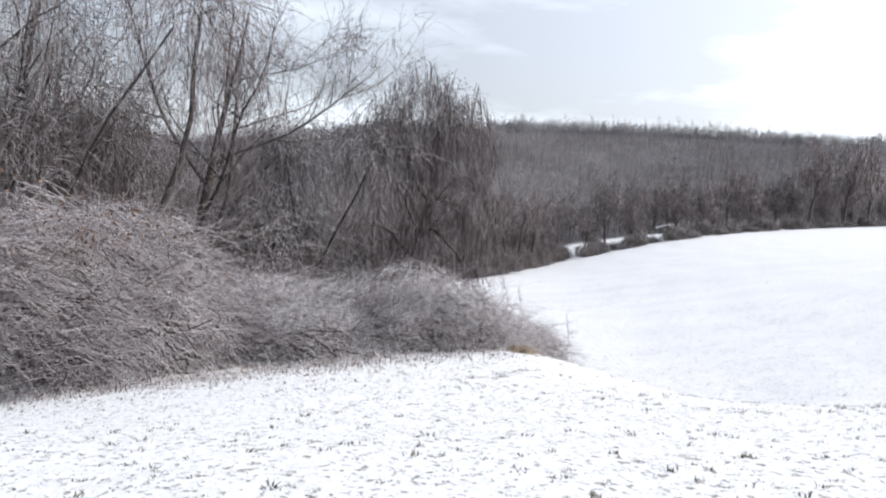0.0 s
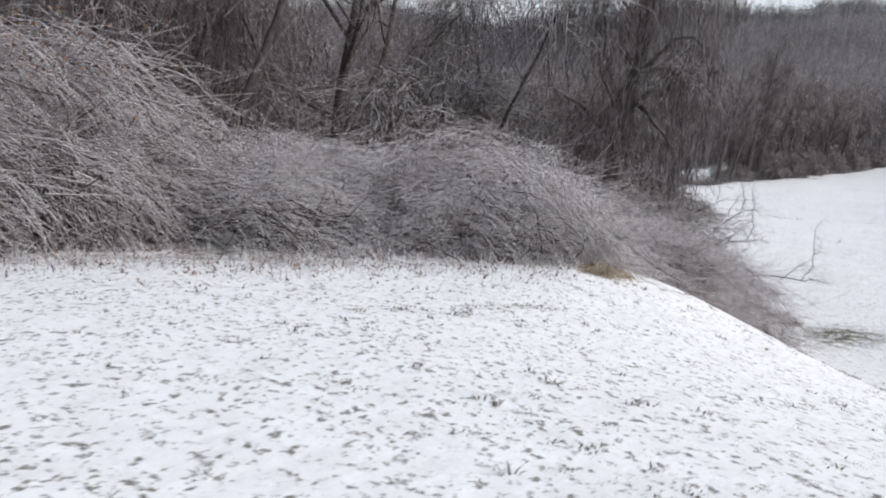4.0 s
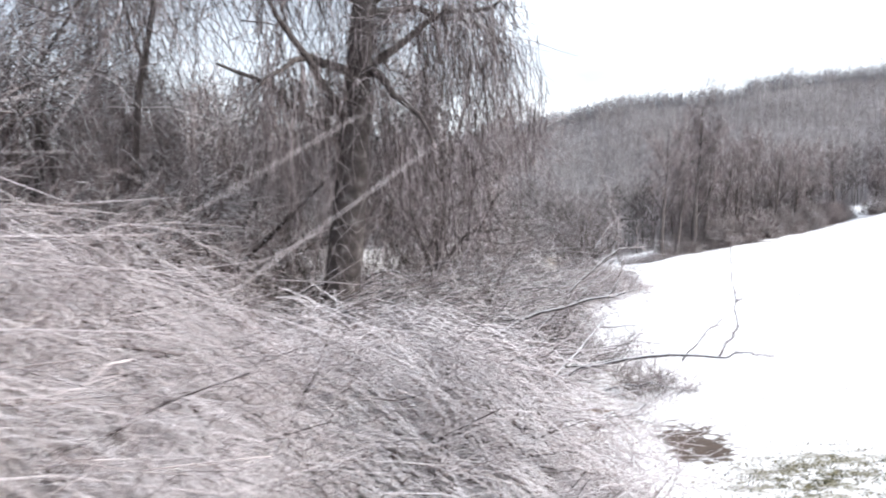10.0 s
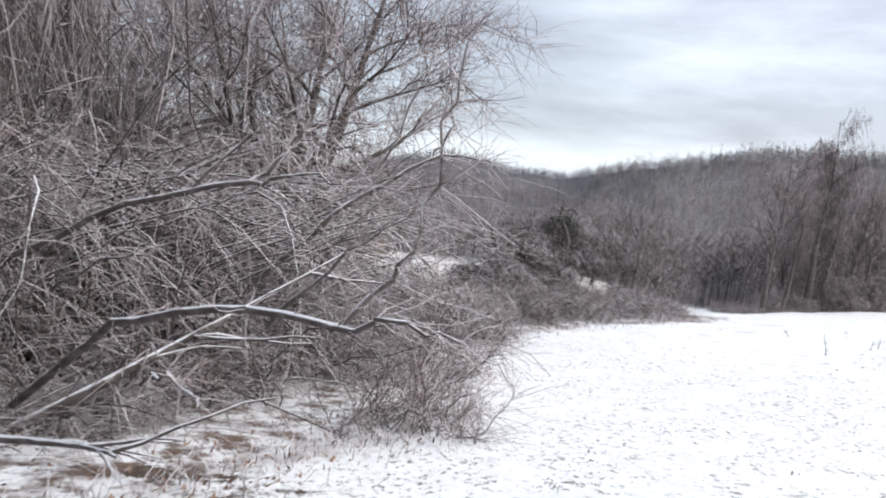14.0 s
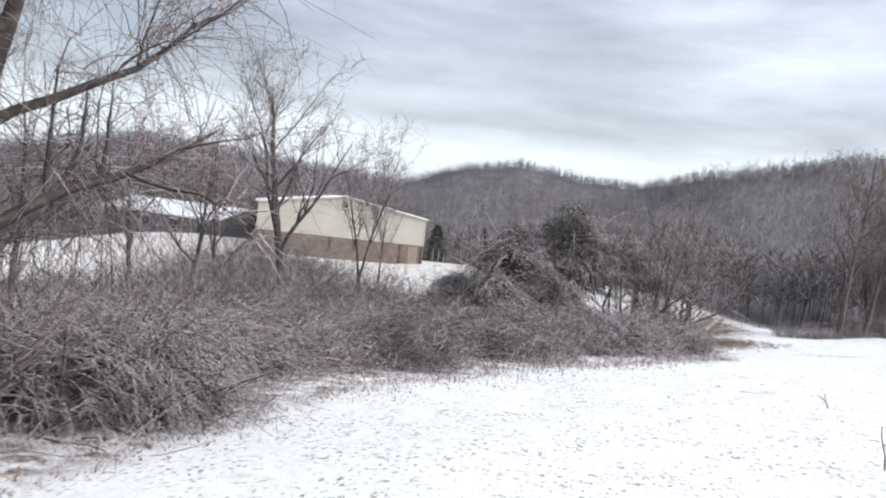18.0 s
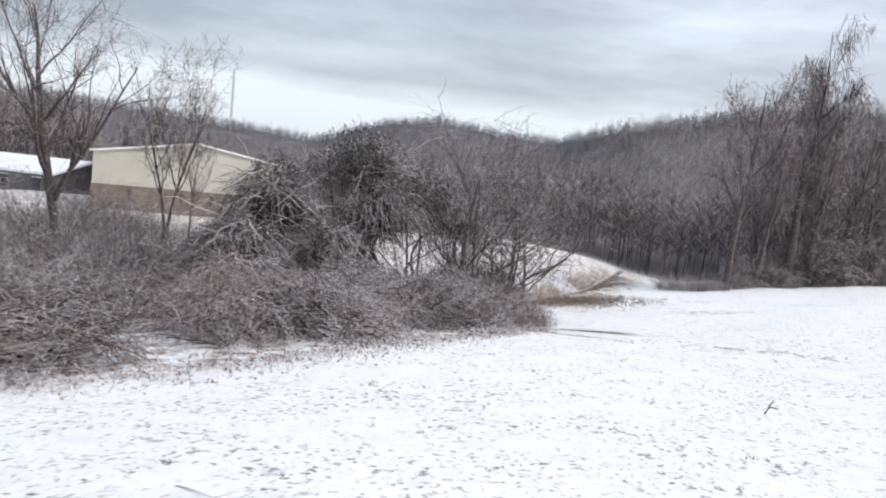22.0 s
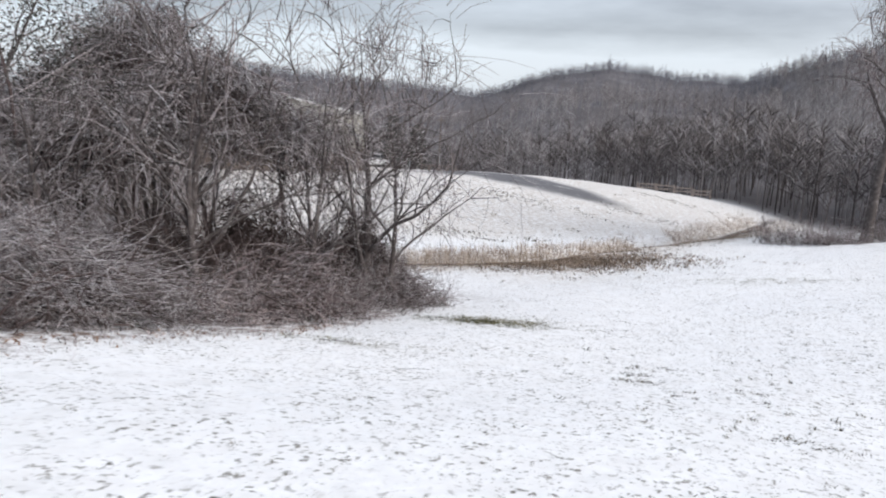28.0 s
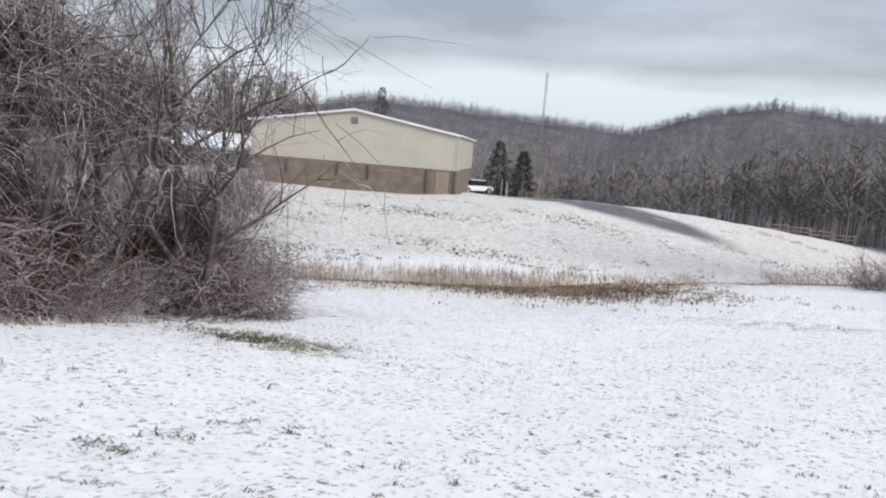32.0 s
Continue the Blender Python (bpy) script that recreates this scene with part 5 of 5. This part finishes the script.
# ---- the hall on the knoll ----
def make_hall():
    # local axes: x along the gable wall (eave to eave), y back along the ridge
    W, D, EAVE, PEAK, BR_H = 17.3, 18.6, 4.68, 6.11, 1.89
    ob = thing("hall", pose(1.75, 97.02, -5.95, 0, 0, 17.4), "cream metal hall with a brown brick base", "building")
    h = W / 2

    def gable(y0, y1, z0, name):
        bm = bmesh.new()
        prof = [(-h, z0), (h, z0), (h, EAVE), (0, PEAK), (-h, EAVE)]
        f = bm.faces.new([bm.verts.new((x, y0, z)) for x, z in prof])
        r = bmesh.ops.extrude_face_region(bm, geom=[f])
        bmesh.ops.translate(bm, vec=(0, y1 - y0, 0), verts=[v for v in r["geom"] if isinstance(v, bmesh.types.BMVert)])
        bmesh.ops.recalc_face_normals(bm, faces=bm.faces)
        return part(name, bm, M_CREAM, ob)

    gable(0, 0.2, BR_H, "gable_wall")
    gable(D - 0.2, D, -1, "gable_wall")
    for sx in (-1, 1):
        a, b = sorted((sx * h, sx * (h - 0.2)))
        part("side_wall", box(bmesh.new(), a, b, 0.2, D - 0.2, BR_H, EAVE), M_CREAM, ob)
        part("brick_base", box(bmesh.new(), min(a, b) - (0.06 if sx < 0 else 0), max(a, b) + (0.06 if sx > 0 else 0), -0.06, D - 0.2, -2.5, BR_H), M_BRICK, ob, "brown brick base wall")
        bm = bmesh.new()
        n = 0.1
        vs = [bm.verts.new(p) for p in ((0, -0.25, PEAK + 0.02), (sx * (h + 0.3), -0.25, EAVE - 0.03), (sx * (h + 0.3), D + 0.25, EAVE - 0.03), (0, D + 0.25, PEAK + 0.02))]
        f = bm.faces.new(vs)
        r = bmesh.ops.extrude_face_region(bm, geom=[f])
        bmesh.ops.translate(bm, vec=(0, 0, n), verts=[v for v in r["geom"] if isinstance(v, bmesh.types.BMVert)])
        bmesh.ops.recalc_face_normals(bm, faces=bm.faces)
        part("roof", bm, M_ROOF, ob, "low-pitched roof under thin snow")
        bm = bmesh.new()
        m = Matrix.Translation((sx * h / 2, -0.3, (PEAK + EAVE) / 2 + 0.03)) @ Matrix.Rotation(sx * math.atan2(PEAK - EAVE, h), 4, "Y") @ Matrix.Diagonal((h + 0.25, 0.06, 0.15, 1))
        bmesh.ops.create_cube(bm, size=1.0, matrix=m)
        part("rake_trim", bm, M_TRIM, ob)
    part("brick_base", box(bmesh.new(), -h + 0.2, h - 0.2, -0.06, 0.18, -2.5, BR_H), M_BRICK, ob, "brown brick base wall")
    part("ledge", box(bmesh.new(), -h - 0.08, h + 0.08, -0.11, -0.062, BR_H - 0.04, BR_H + 0.04, 0.01), M_CREAM, ob)
    # upright ribs of the sheet metal
    for i in range(33):
        x = -h + 0.25 + i * (W - 0.5) / 32
        top = EAVE + (PEAK - EAVE) * (1 - abs(x) / h) - 0.12
        part("rib", box(bmesh.new(), x - 0.02, x + 0.02, -0.015, -0.002, BR_H + 0.07, top), M_CREAM, ob)
    door = part("door", box(bmesh.new(), 7.05, 8.0, -0.12, -0.064, -0.45, 1.62, 0.01), M_DOOR, ob, "tan steel door in the brick base")
    part("door_handle", box(bmesh.new(), 7.15, 7.23, -0.17, -0.122, 0.45, 0.65, 0.01), M_GREY, door)
    for a, b, c, d in ((6.97, 7.05, -0.45, 1.7), (8.0, 8.08, -0.45, 1.7), (7.05, 8.0, 1.62, 1.7)):
        part("door_frame", box(bmesh.new(), a, b, -0.13, -0.064, c, d), M_DOOR, door)
    for x, z in ((-5.6, 0.7), (-1.3, 0.7), (1.3, 0.6), (6.15, -0.4), (8.42, -0.5)):
        part("downspout", box(bmesh.new(), x, x + 0.16, -0.18, -0.064, z, BR_H - 0.06 if z < 0 else BR_H - 0.2, 0.02), M_PIPE, ob)
    bm = bmesh.new()
    box(bm, -0.28, 0.28, -0.09, -0.03, PEAK - 1.1, PEAK - 0.6, 0.02)
    vent = part("gable_vent", bm, M_PIPE, ob, "small dark vent under the gable")
    for i in range(4):
        part("slat", box(bmesh.new(), -0.24, 0.24, -0.115, -0.092, PEAK - 1.05 + i * 0.11, PEAK - 0.99 + i * 0.11), M_GREY, vent)
    part("corner_trim", box(bmesh.new(), h - 0.06, h + 0.05, -0.08, 0.1, BR_H + 0.06, EAVE), M_CREAM, ob)
    return ob


make_hall()


def make_house(x, y, turn, w, d, wall, rise, label, mat=None, sink=0.0, z=None):
    ob = thing("house", pose(x, y, (gz(x, y) if z is None else z) - sink, 0, 0, turn), label, "house")
    for a, b, c, e in ((-w / 2, w / 2, -d / 2, -d / 2 + 0.2), (-w / 2, w / 2, d / 2 - 0.2, d / 2), (-w / 2, -w / 2 + 0.2, -d / 2 + 0.2, d / 2 - 0.2), (w / 2 - 0.2, w / 2, -d / 2 + 0.2, d / 2 - 0.2)):
        part("wall", box(bmesh.new(), a, b, c, e, -1.5, wall), mat or M_SIDING, ob)
    for s in (-1, 1):
        bm = bmesh.new()
        f = bm.faces.new([bm.verts.new(p) for p in ((-w / 2 - 0.4, 0, wall + rise), (w / 2 + 0.4, 0, wall + rise), (w / 2 + 0.4, s * (d / 2 + 0.5), wall - 0.15), (-w / 2 - 0.4, s * (d / 2 + 0.5), wall - 0.15))])
        r = bmesh.ops.extrude_face_region(bm, geom=[f])
        bmesh.ops.translate(bm, vec=(0, 0, 0.2), verts=[v for v in r["geom"] if isinstance(v, bmesh.types.BMVert)])
        bmesh.ops.recalc_face_normals(bm, faces=bm.faces)
        part("roof", bm, M_ROOF, ob, "snow-covered roof")
    for s in (-1, 1):
        bm = bmesh.new()
        f = bm.faces.new([bm.verts.new((s * w / 2, q, z)) for q, z in ((-d / 2, wall), (d / 2, wall), (0, wall + rise))])
        r = bmesh.ops.extrude_face_region(bm, geom=[f])
        bmesh.ops.translate(bm, vec=(-s * 0.2, 0, 0), verts=[v for v in r["geom"] if isinstance(v, bmesh.types.BMVert)])
        bmesh.ops.recalc_face_normals(bm, faces=bm.faces)
        part("gable", bm, mat or M_SIDING, ob)
    n = max(2, int(w / 3.5))
    for i in range(n):
        cx = -w / 2 + w * (i + 0.5) / n
        wd = part("window", box(bmesh.new(), cx - 0.5, cx + 0.5, -d / 2 - 0.04, -d / 2 - 0.004, wall * 0.35, wall * 0.8), M_GLASS, ob)
        part("window_frame", box(bmesh.new(), cx - 0.6, cx + 0.6, -d / 2 - 0.06, -d / 2 - 0.042, wall * 0.8, wall * 0.85), M_TRIM, wd)
    return ob


make_house(-19.5, 109, -21, 17, 9, 2.6, 1.3, "long low house with grey siding and a snowy roof")
make_house(124, 110, 30, 5, 4, 1.2, 0.7, "small far shed with a white roof among trees")
make_house(-42, 95, -35, 14, 9, 2.8, 2.2, "far house with a snow-covered roof")


# ---- bare trees behind the hall ----
for i, (x, y, s) in enumerate([(-18.5, 121, 0.62), (-21.5, 119, 0.75), (-15.5, 124, 0.58), (-24.5, 122, 0.85), (-27.5, 117, 0.8), (-31.0, 121, 0.9), (-13.0, 128, 0.5)]):
    tree(T_F[i % 2], x, y, i * 73, "grey bare tree rising behind the hall", "bare trees behind the hall", scale=s * 1.75)


# ---- small things on the knoll ----
def conifer(x, y, h, r, seed, label):
    rng = np.random.default_rng(seed)
    ob = thing("conifer", pose(x, y, gz(x, y) - 0.1), label, "tree", "evergreens behind the hall")
    s = np.array([[0, 0, z] for z in np.linspace(0, h, 6)])
    part("trunk", tubes("trunk", [(s[None], (0.12 * (1 - np.linspace(0, 1, 6) * 0.9))[None], 6)], M_BARK), None, ob)
    n = 1500
    f = rng.random(n) ** 1.3
    a = rng.random(n) * 6.283
    R = r * (1 - f) ** 0.55 * (0.3 + 0.7 * rng.random(n)) * (0.85 + 0.25 * np.sin(f * 40))
    p = np.stack([np.cos(a) * R, np.sin(a) * R, 0.25 + f * (h - 0.2)], -1)
    d = unit(np.stack([np.cos(a), np.sin(a), rng.uniform(-0.5, 0.4, n)], -1))
    part("needles", tubes("needles", [shoots(rng, p, d, 0.32, 0.3, 3, 0.1, 0.045, 0.01)], M_LEAF), None, ob)
    return ob


conifer(7.4, 117.5, 5.8, 1.9, 91, "dark rounded evergreen tree behind the hall")
conifer(10.2, 117.0, 4.9, 1.7, 92, "dark rounded evergreen tree beside a pole")
conifer(-12.0, 127, 13.4, 2.2, 93, "dark pointed spruce rising behind the roof")


def make_car(x, y, turn):
    ob = thing("car", pose(x, y, gz(x, y), 0, 0, turn), "white car parked beside the hall", "car")
    bm = bmesh.new()
    box(bm, -2.1, 2.1, -0.85, 0.85, 0.35, 0.85, 0.12)
    part("body", bm, M_CAR, ob)
    bm = bmesh.new()
    r = box(bm, -1.1, 1.4, -0.75, 0.75, 0.85, 1.4, 0.1)
    for v in bm.verts:
        if v.co.z > 1.2:
            v.co.x *= 0.78
    part("cabin", bm, M_GLASS, ob, "dark windows")
    part("cabin_roof", box(bmesh.new(), -0.8, 1.05, -0.68, 0.68, 1.38, 1.46, 0.03), M_CAR, ob)
    for wx in (-1.35, 1.35):
        for wy in (-0.85, 0.85):
            bm = bmesh.new()
            bmesh.ops.create_cone(bm, cap_ends=True, segments=16, radius1=0.33, radius2=0.33, depth=0.2, matrix=Matrix.Translation((wx, wy, 0.33)) @ Matrix.Rotation(radians(90), 4, "X"))
            wh = part("wheel", bm, M_RUBBER, ob)
            bm = bmesh.new()
            bmesh.ops.create_cone(bm, cap_ends=True, segments=12, radius1=0.19, radius2=0.17, depth=0.05, matrix=Matrix.Translation((wx, wy * 1.13, 0.33)) @ Matrix.Rotation(radians(90), 4, "X"))
            part("rim", bm, M_GREY, wh)
    return ob


make_car(5.8, 114.8, 60)


def post(x, y, h, r, mat, name, label, category, group="", lean=0.0):
    ob = thing(name, pose(x, y, gz(x, y) - 0.2, lean, lean, 0), label, category, group)
    s = np.array([[0, 0, z] for z in np.linspace(0, h + 0.2, 4)])
    part("pole", tubes("pole", [(s[None], np.linspace(r, r * 0.8, 4)[None], 8)], mat), None, ob)
    return ob


p = post(13.7, 112.4, 5.6, 0.09, M_WOOD, "utility_pole", "dark slender utility pole on the knoll", "pole")
part("crossarm", box(bmesh.new(), -0.5, 0.5, -0.05, 0.05, 5.2, 5.32, 0.01), M_WOOD, p)
for i, (x, y, h) in enumerate([(9.6, 109.6, 1.5), (10.4, 110.2, 1.6), (8.8, 110.8, 1.5), (11.2, 109.2, 1.4), (12.2, 110.8, 1.5), (14.6, 108.2, 1.6), (16.4, 105.4, 1.7), (11.9, 107.4, 1.1)]):
    post(x, y, h, 0.05, M_GREY if i % 2 else M_WOOD, "post", "thin post standing in snow near the hall", "post", "posts on the knoll", i % 3 - 1)
for i in range(4):
    x, y = 13.6 + i * 1.05, 106.6 - i * 1.05
    ob = thing("rail", pose(x, y, gz(x, y), 0, 0, -45), "low weathered timber rail beside the drive", "rail", "rails beside the drive")
    part("beam", box(bmesh.new(), -0.7, 0.7, -0.06, 0.06, 0.38, 0.52, 0.015), M_WOOD, ob)
    for sx in (-0.6, 0.6):
        part("leg", box(bmesh.new(), sx - 0.06, sx + 0.06, -0.055, 0.055, -0.2, 0.38, 0.01), M_WOOD, ob)
for i in range(4):
    x, y = 34.5 + i * 1.9, 118 + i * 0.4
    ob = thing("fence_panel", pose(x, y, gz(x, y), 0, 0, 12), "low weathered rail fence at the wood's edge", "fence", "fence at the wood's edge")
    for sx in (-0.9, 0.9):
        part("post", box(bmesh.new(), sx - 0.07, sx + 0.07, -0.07, 0.07, -0.2, 0.9, 0.01), M_WOOD, ob)
    for z in (0.3, 0.65):
        part("rail", box(bmesh.new(), -0.83, 0.83, -0.03, 0.03, z, z + 0.13, 0.01), M_WOOD, ob)


def make_mast(x, y, h):
    ob = thing("radio_mast", pose(x, y, gz(x, y)), "thin steel lattice radio mast on the far hill", "mast")
    a = np.array([0, 2.094, 4.189])
    w = 0.55
    c = np.stack([np.cos(a) * w, np.sin(a) * w], -1)
    for i in range(3):
        q = np.array([[c[i, 0], c[i, 1], 0], [c[i, 0], c[i, 1], h]])
        part("leg", tubes("leg", [(q[None], np.full((1, 2), 0.11), 5)], M_GREY), None, ob)
    P = []
    for k in range(int(h / 1.5)):
        for i in range(3):
            j = (i + 1) % 3
            P.append([[*c[i], k * 1.5], [*c[j], k * 1.5 + 1.5]])
    part("bracing", tubes("bracing", [(np.array(P), np.full((len(P), 2), 0.05), 3)], M_GREY), None, ob)
    return ob


make_mast(-77, 425, 31)

# ---- grass, litter, fallen wood ----
rng = np.random.default_rng(100)
n = 40000
s = rng.random(n)
u = -12 + 86 * s
v = rng.normal(1.0, 6.5, n)
x, y = 0.6 * u + 0.8 * v, 0.8 * u - 0.6 * v
drift = np.sin(x * 0.8) * np.cos(y * 0.63 + x * 0.2) + np.sin(x * 2.1 + y * 1.7) * 0.5
keep = (y < edge_y(x) + 0.4) & (rng.random(n) < (0.6 + 0.3 * drift) * np.interp(u, [8, 14, 20, 48, 54, 80], [0.8, 0.5, 0.25, 0.2, 0.5, 0.5]))
tip = np.interp(u[keep], [10, 18, 48, 54], [0.017, 0.011, 0.011, 0.016]) * np.exp(rng.normal(0.2, 0.4, int(keep.sum())))
scatter("grass_stubble", x[keep], y[keep], tip, 1.0, 0.0042, M_BLADE, "dark grass tips poking through the snow", "grass", 10, 101, 0.024)
n = 5000
x = rng.uniform(12, 43, n)
off = np.abs(rng.normal(0.2, 0.9, n))
y = ditch_y(x) + (0.3 + off) * np.interp(x, [26, 31], [1, 2.4])
k = np.sin(x * 1.3 + np.sin(y)) + np.sin(x * 0.47 + 2) + rng.normal(0, 0.6, n) > -0.9
x, y, n = x[k], y[k], int(k.sum())
scatter("ditch_reeds", x, y, np.interp(x, [24, 31, 40], [0.36, 0.3, 0.16]) * rng.uniform(0.3, 1.2, n), 0.35, 0.008, M_STRAW, "pale tan dry grass standing along the ditch", "grass", 5, 102, 0.1)
n = 5200
x = np.concatenate([rng.uniform(16, 43, 3400), rng.normal(29.0, 1.7, 1800)])
y = np.concatenate([ditch_y(x[:3400]) - np.abs(rng.normal(0.5, 1.6, 3400)) * np.interp(x[:3400], [26, 31], [1, 2.4]), rng.normal(61.4, 1.0, 1800)])
scatter("dry_stubble", x, y, 0.085, 1.2, 0.008, M_RUST, "flattened brown grass on the near side of the ditch", "grass", 6, 103, 0.1)
n = 7000
x = rng.uniform(-2, 42, n)
y = knoll_foot(x) + rng.uniform(4, 30, n)
k = np.sin(x * 0.35 + y * 0.9) + np.sin(y * 0.45 - x * 0.12) + rng.normal(0, 0.9, n) + 0.04 * np.abs(x - 14) < -1.3
scatter("knoll_stubble", x[k], y[k], 0.09, 1.8, 0.026, M_BLADE, "tufts of straw and clods on the snowy knoll", "grass", 6, 107, 0.25)
g = [(11.7, 14.8, 0.75, 0.5, 420), (27.7, 50.6, 0.6, 0.32, 420), (33.8, 57.4, 1.3, 0.2, 45), (26.2, 47, 0.6, 0.15, 40), (12.4, 12.4, 0.4, 0.3, 90)]
x = np.concatenate([rng.normal(a, c, k) for a, b, c, d, k in g])
y = np.concatenate([rng.normal(b, d, k) for a, b, c, d, k in g])
scatter("green_grass", x, y, 0.032, 1.9, 0.006, M_GREEN, "olive green grass where the snow has melted", "grass", 7, 104, 0.06)
g = [(-1.07, 4.46, 0.10, 0.05, 16), (-0.66, 4.38, 0.07, 0.04, 10), (-0.39, 4.62, 0.10, 0.04, 14), (0.04, 4.76, 0.16, 0.04, 20), (31.0, 43.8, 0.22, 0.09, 24), (29.9, 46.1, 0.16, 0.08, 24), (29.97, 46.6, 0.12, 0.06, 14), (30.2, 47.2, 0.3, 0.1, 18), (31.1, 45.9, 0.15, 0.06, 12), (30.0, 50.6, 0.3, 0.1, 14), (13.2, 13.4, 0.2, 0.1, 14), (11.9, 11.9, 0.3, 0.2, 30)]
x = np.concatenate([rng.normal(a, c, k) for a, b, c, d, k in g])
y = np.concatenate([rng.normal(b, d, k) for a, b, c, d, k in g])
scatter("bare_turf", x, y, 0.022, 2.0, 0.005, M_BLADE, "dark flattened turf showing through the snow", "grass", 8, 108, 0.035)
n = 5000
x = rng.uniform(-12, 26, n)
y = edge_y(x) + rng.normal(0.5, 0.8, n)
scatter("leaf_litter", x, y, 0.035, 1.8, 0.011, M_DEAD, "brown dead leaves and stalks at the brambles' foot", "litter", 2, 105, 0.12)
n = 2500
x = rng.uniform(-12, 26, n)
y = edge_y(x) + rng.normal(0.1, 0.5, n)
scatter("hedge_fringe", x, y, 0.16 * rng.uniform(0.3, 1.2, n), 1.8, 0.004, M_BRAMBLE, "short icy stalks along the foot of the hedge", "stalks", 4, 106, 0.15)


def tuft(x, y, n, h, mat, label, seed):
    r = np.random.default_rng(seed)
    ob = thing("grass_tuft", pose(x, y, gz(x, y) - 0.03), label, "grass")
    a = r.random(n) * 6.283
    p = np.stack([np.cos(a) * 0.12 * r.random(n), np.sin(a) * 0.12 * r.random(n), np.zeros(n)], -1)
    d = unit(np.stack([np.cos(a) * r.uniform(0.1, 0.9, n), np.sin(a) * r.uniform(0.1, 0.9, n), np.ones(n)], -1))
    part("grass_clump", tubes("grass_clump", [shoots(r, p, d, h * r.uniform(0.5, 1.2, n), 1.1, 5, 0.09, 0.004, 0.0015)], mat), None, ob)
    return ob


leaf = np.random.default_rng(131)
ob = thing("clinging_leaves", pose(-5.6, 8.3, gz(-5.6, 8.3) + 2.2), "rusty dead leaves clinging to the bramble tops", "leaves")
lp = leaf.normal(0, 1, (420, 3)) * [0.75, 0.5, 0.42]
e1 = unit(leaf.normal(0, 1, (420, 3)))
e2 = unit(np.cross(e1, leaf.normal(0, 1, (420, 3))))
me = bpy.data.meshes.new("leaves")
fill_mesh(me, np.stack([lp - e1 * 0.035, lp + e2 * 0.018, lp + e1 * 0.035, lp - e2 * 0.018], 1).reshape(-1, 3), np.arange(1680).reshape(-1, 4))
me.materials.append(M_DEAD)
part("leaves", me, None, ob)
tuft(1.5, 6.6, 240, 0.62, M_TAN, "bleached tan grass tuft bent over beside the brambles", 111)
tuft(1.75, 6.7, 110, 0.4, M_TAN, "orange-brown dry grass tuft under the brambles", 112)


def fallen(x, y, turn, L, r, seed, label, n=5, raise_=0.04, name="fallen_branch"):
    q = np.random.default_rng(seed)
    ob = thing(name, pose(x, y, gz(x, y) + r * 0.4, 0, 0, turn), label, "branch", "fallen wood")
    m = bend(q, (0, 0, 0), (1, 0, raise_), L, 9, 0.09, 0)
    m[:, 2] = np.array([gz(*(Matrix.Rotation(radians(turn), 2) @ Vector(k[:2]) + Vector((x, y)))) for k in m]) - gz(x, y) + np.linspace(0, raise_ * L * 2, 9)
    part("stem", tubes("stem", [(m[None], (r * (1 - np.linspace(0, 1, 9) * 0.75))[None], 8)], M_LIMB), None, ob)
    for i in range(n):
        k = q.integers(2, 8)
        b = bend(q, m[k], unit(np.array([1, q.normal(0, 0.8), q.uniform(0.0, 0.5)])), L * q.uniform(0.2, 0.45), 6, 0.12, -0.02)
        b[:, 2] = np.maximum(b[:, 2], m[k][2] * 0.5 - 0.1)
        part("side_branch", tubes("side_branch", [(b[None], (r * 0.45 * (1 - np.linspace(0, 1, 6) * 0.7))[None], 6)], M_LIMB), None, ob)
    return ob


for a in [(9.3, 18.9, -34, 2.6, 0.035, 121, "snow-dusted fallen branch across the mud", 6, 0.06), (8.0, 19.2, 8, 2.0, 0.035, 122, "long grey fallen limb under the saplings", 5, 0.02), (9.6, 19.2, 18, 2.6, 0.045, 123, "pale broken branch propped in the brush", 4, 0.28), (9.2, 17.9, -52, 1.6, 0.022, 124, "thin dark fallen branch beside the mud", 5, 0.02), (25.5, 41.5, 15, 0.35, 0.006, 125, "short dark stick lying on the snow", 1, 0.02), (27.3, 45.5, 30, 0.4, 0.006, 126, "dark stick lying on the snow", 2, 0.03), (20.5, 31.6, -20, 0.5, 0.005, 127, "thin twig lying on the snow", 2, 0.02), (25.9, 46.9, 0, 0.5, 0.008, 128, "dark fallen branch in front of the clump", 2, 0.01)]:
    fallen(*a)


def snow_stalk(x, y, h, seed):
    q = np.random.default_rng(seed)
    ob = thing("dead_stalk", pose(x, y, gz(x, y) - 0.05, 0, 0, q.uniform(0, 360)), "bare bent stalk sticking out of the snow", "stalk", "stalks in the meadow")
    m = bend(q, (0, 0, 0), (0.35, 0, 1), h, 6, 0.12, -0.05)
    part("stem", tubes("stem", [(m[None], np.linspace(0.009, 0.004, 6)[None], 5)], M_BARK), None, ob)
    b = bend(q, m[3], unit(np.array([0.8, 0.3, 0.5])), h * 0.5, 5, 0.15, -0.1)
    part("side_twig", tubes("side_twig", [(b[None], np.linspace(0.006, 0.003, 5)[None], 4)], M_BARK), None, ob)


for i, (x, y, h) in enumerate([(20.4, 27.4, 0.5), (21.8, 28.3, 0.32), (22.1, 28.5, 0.3), (21.3, 30.5, 0.25), (24.8, 34.2, 0.2)]):
    snow_stalk(x, y, h, 140 + i)
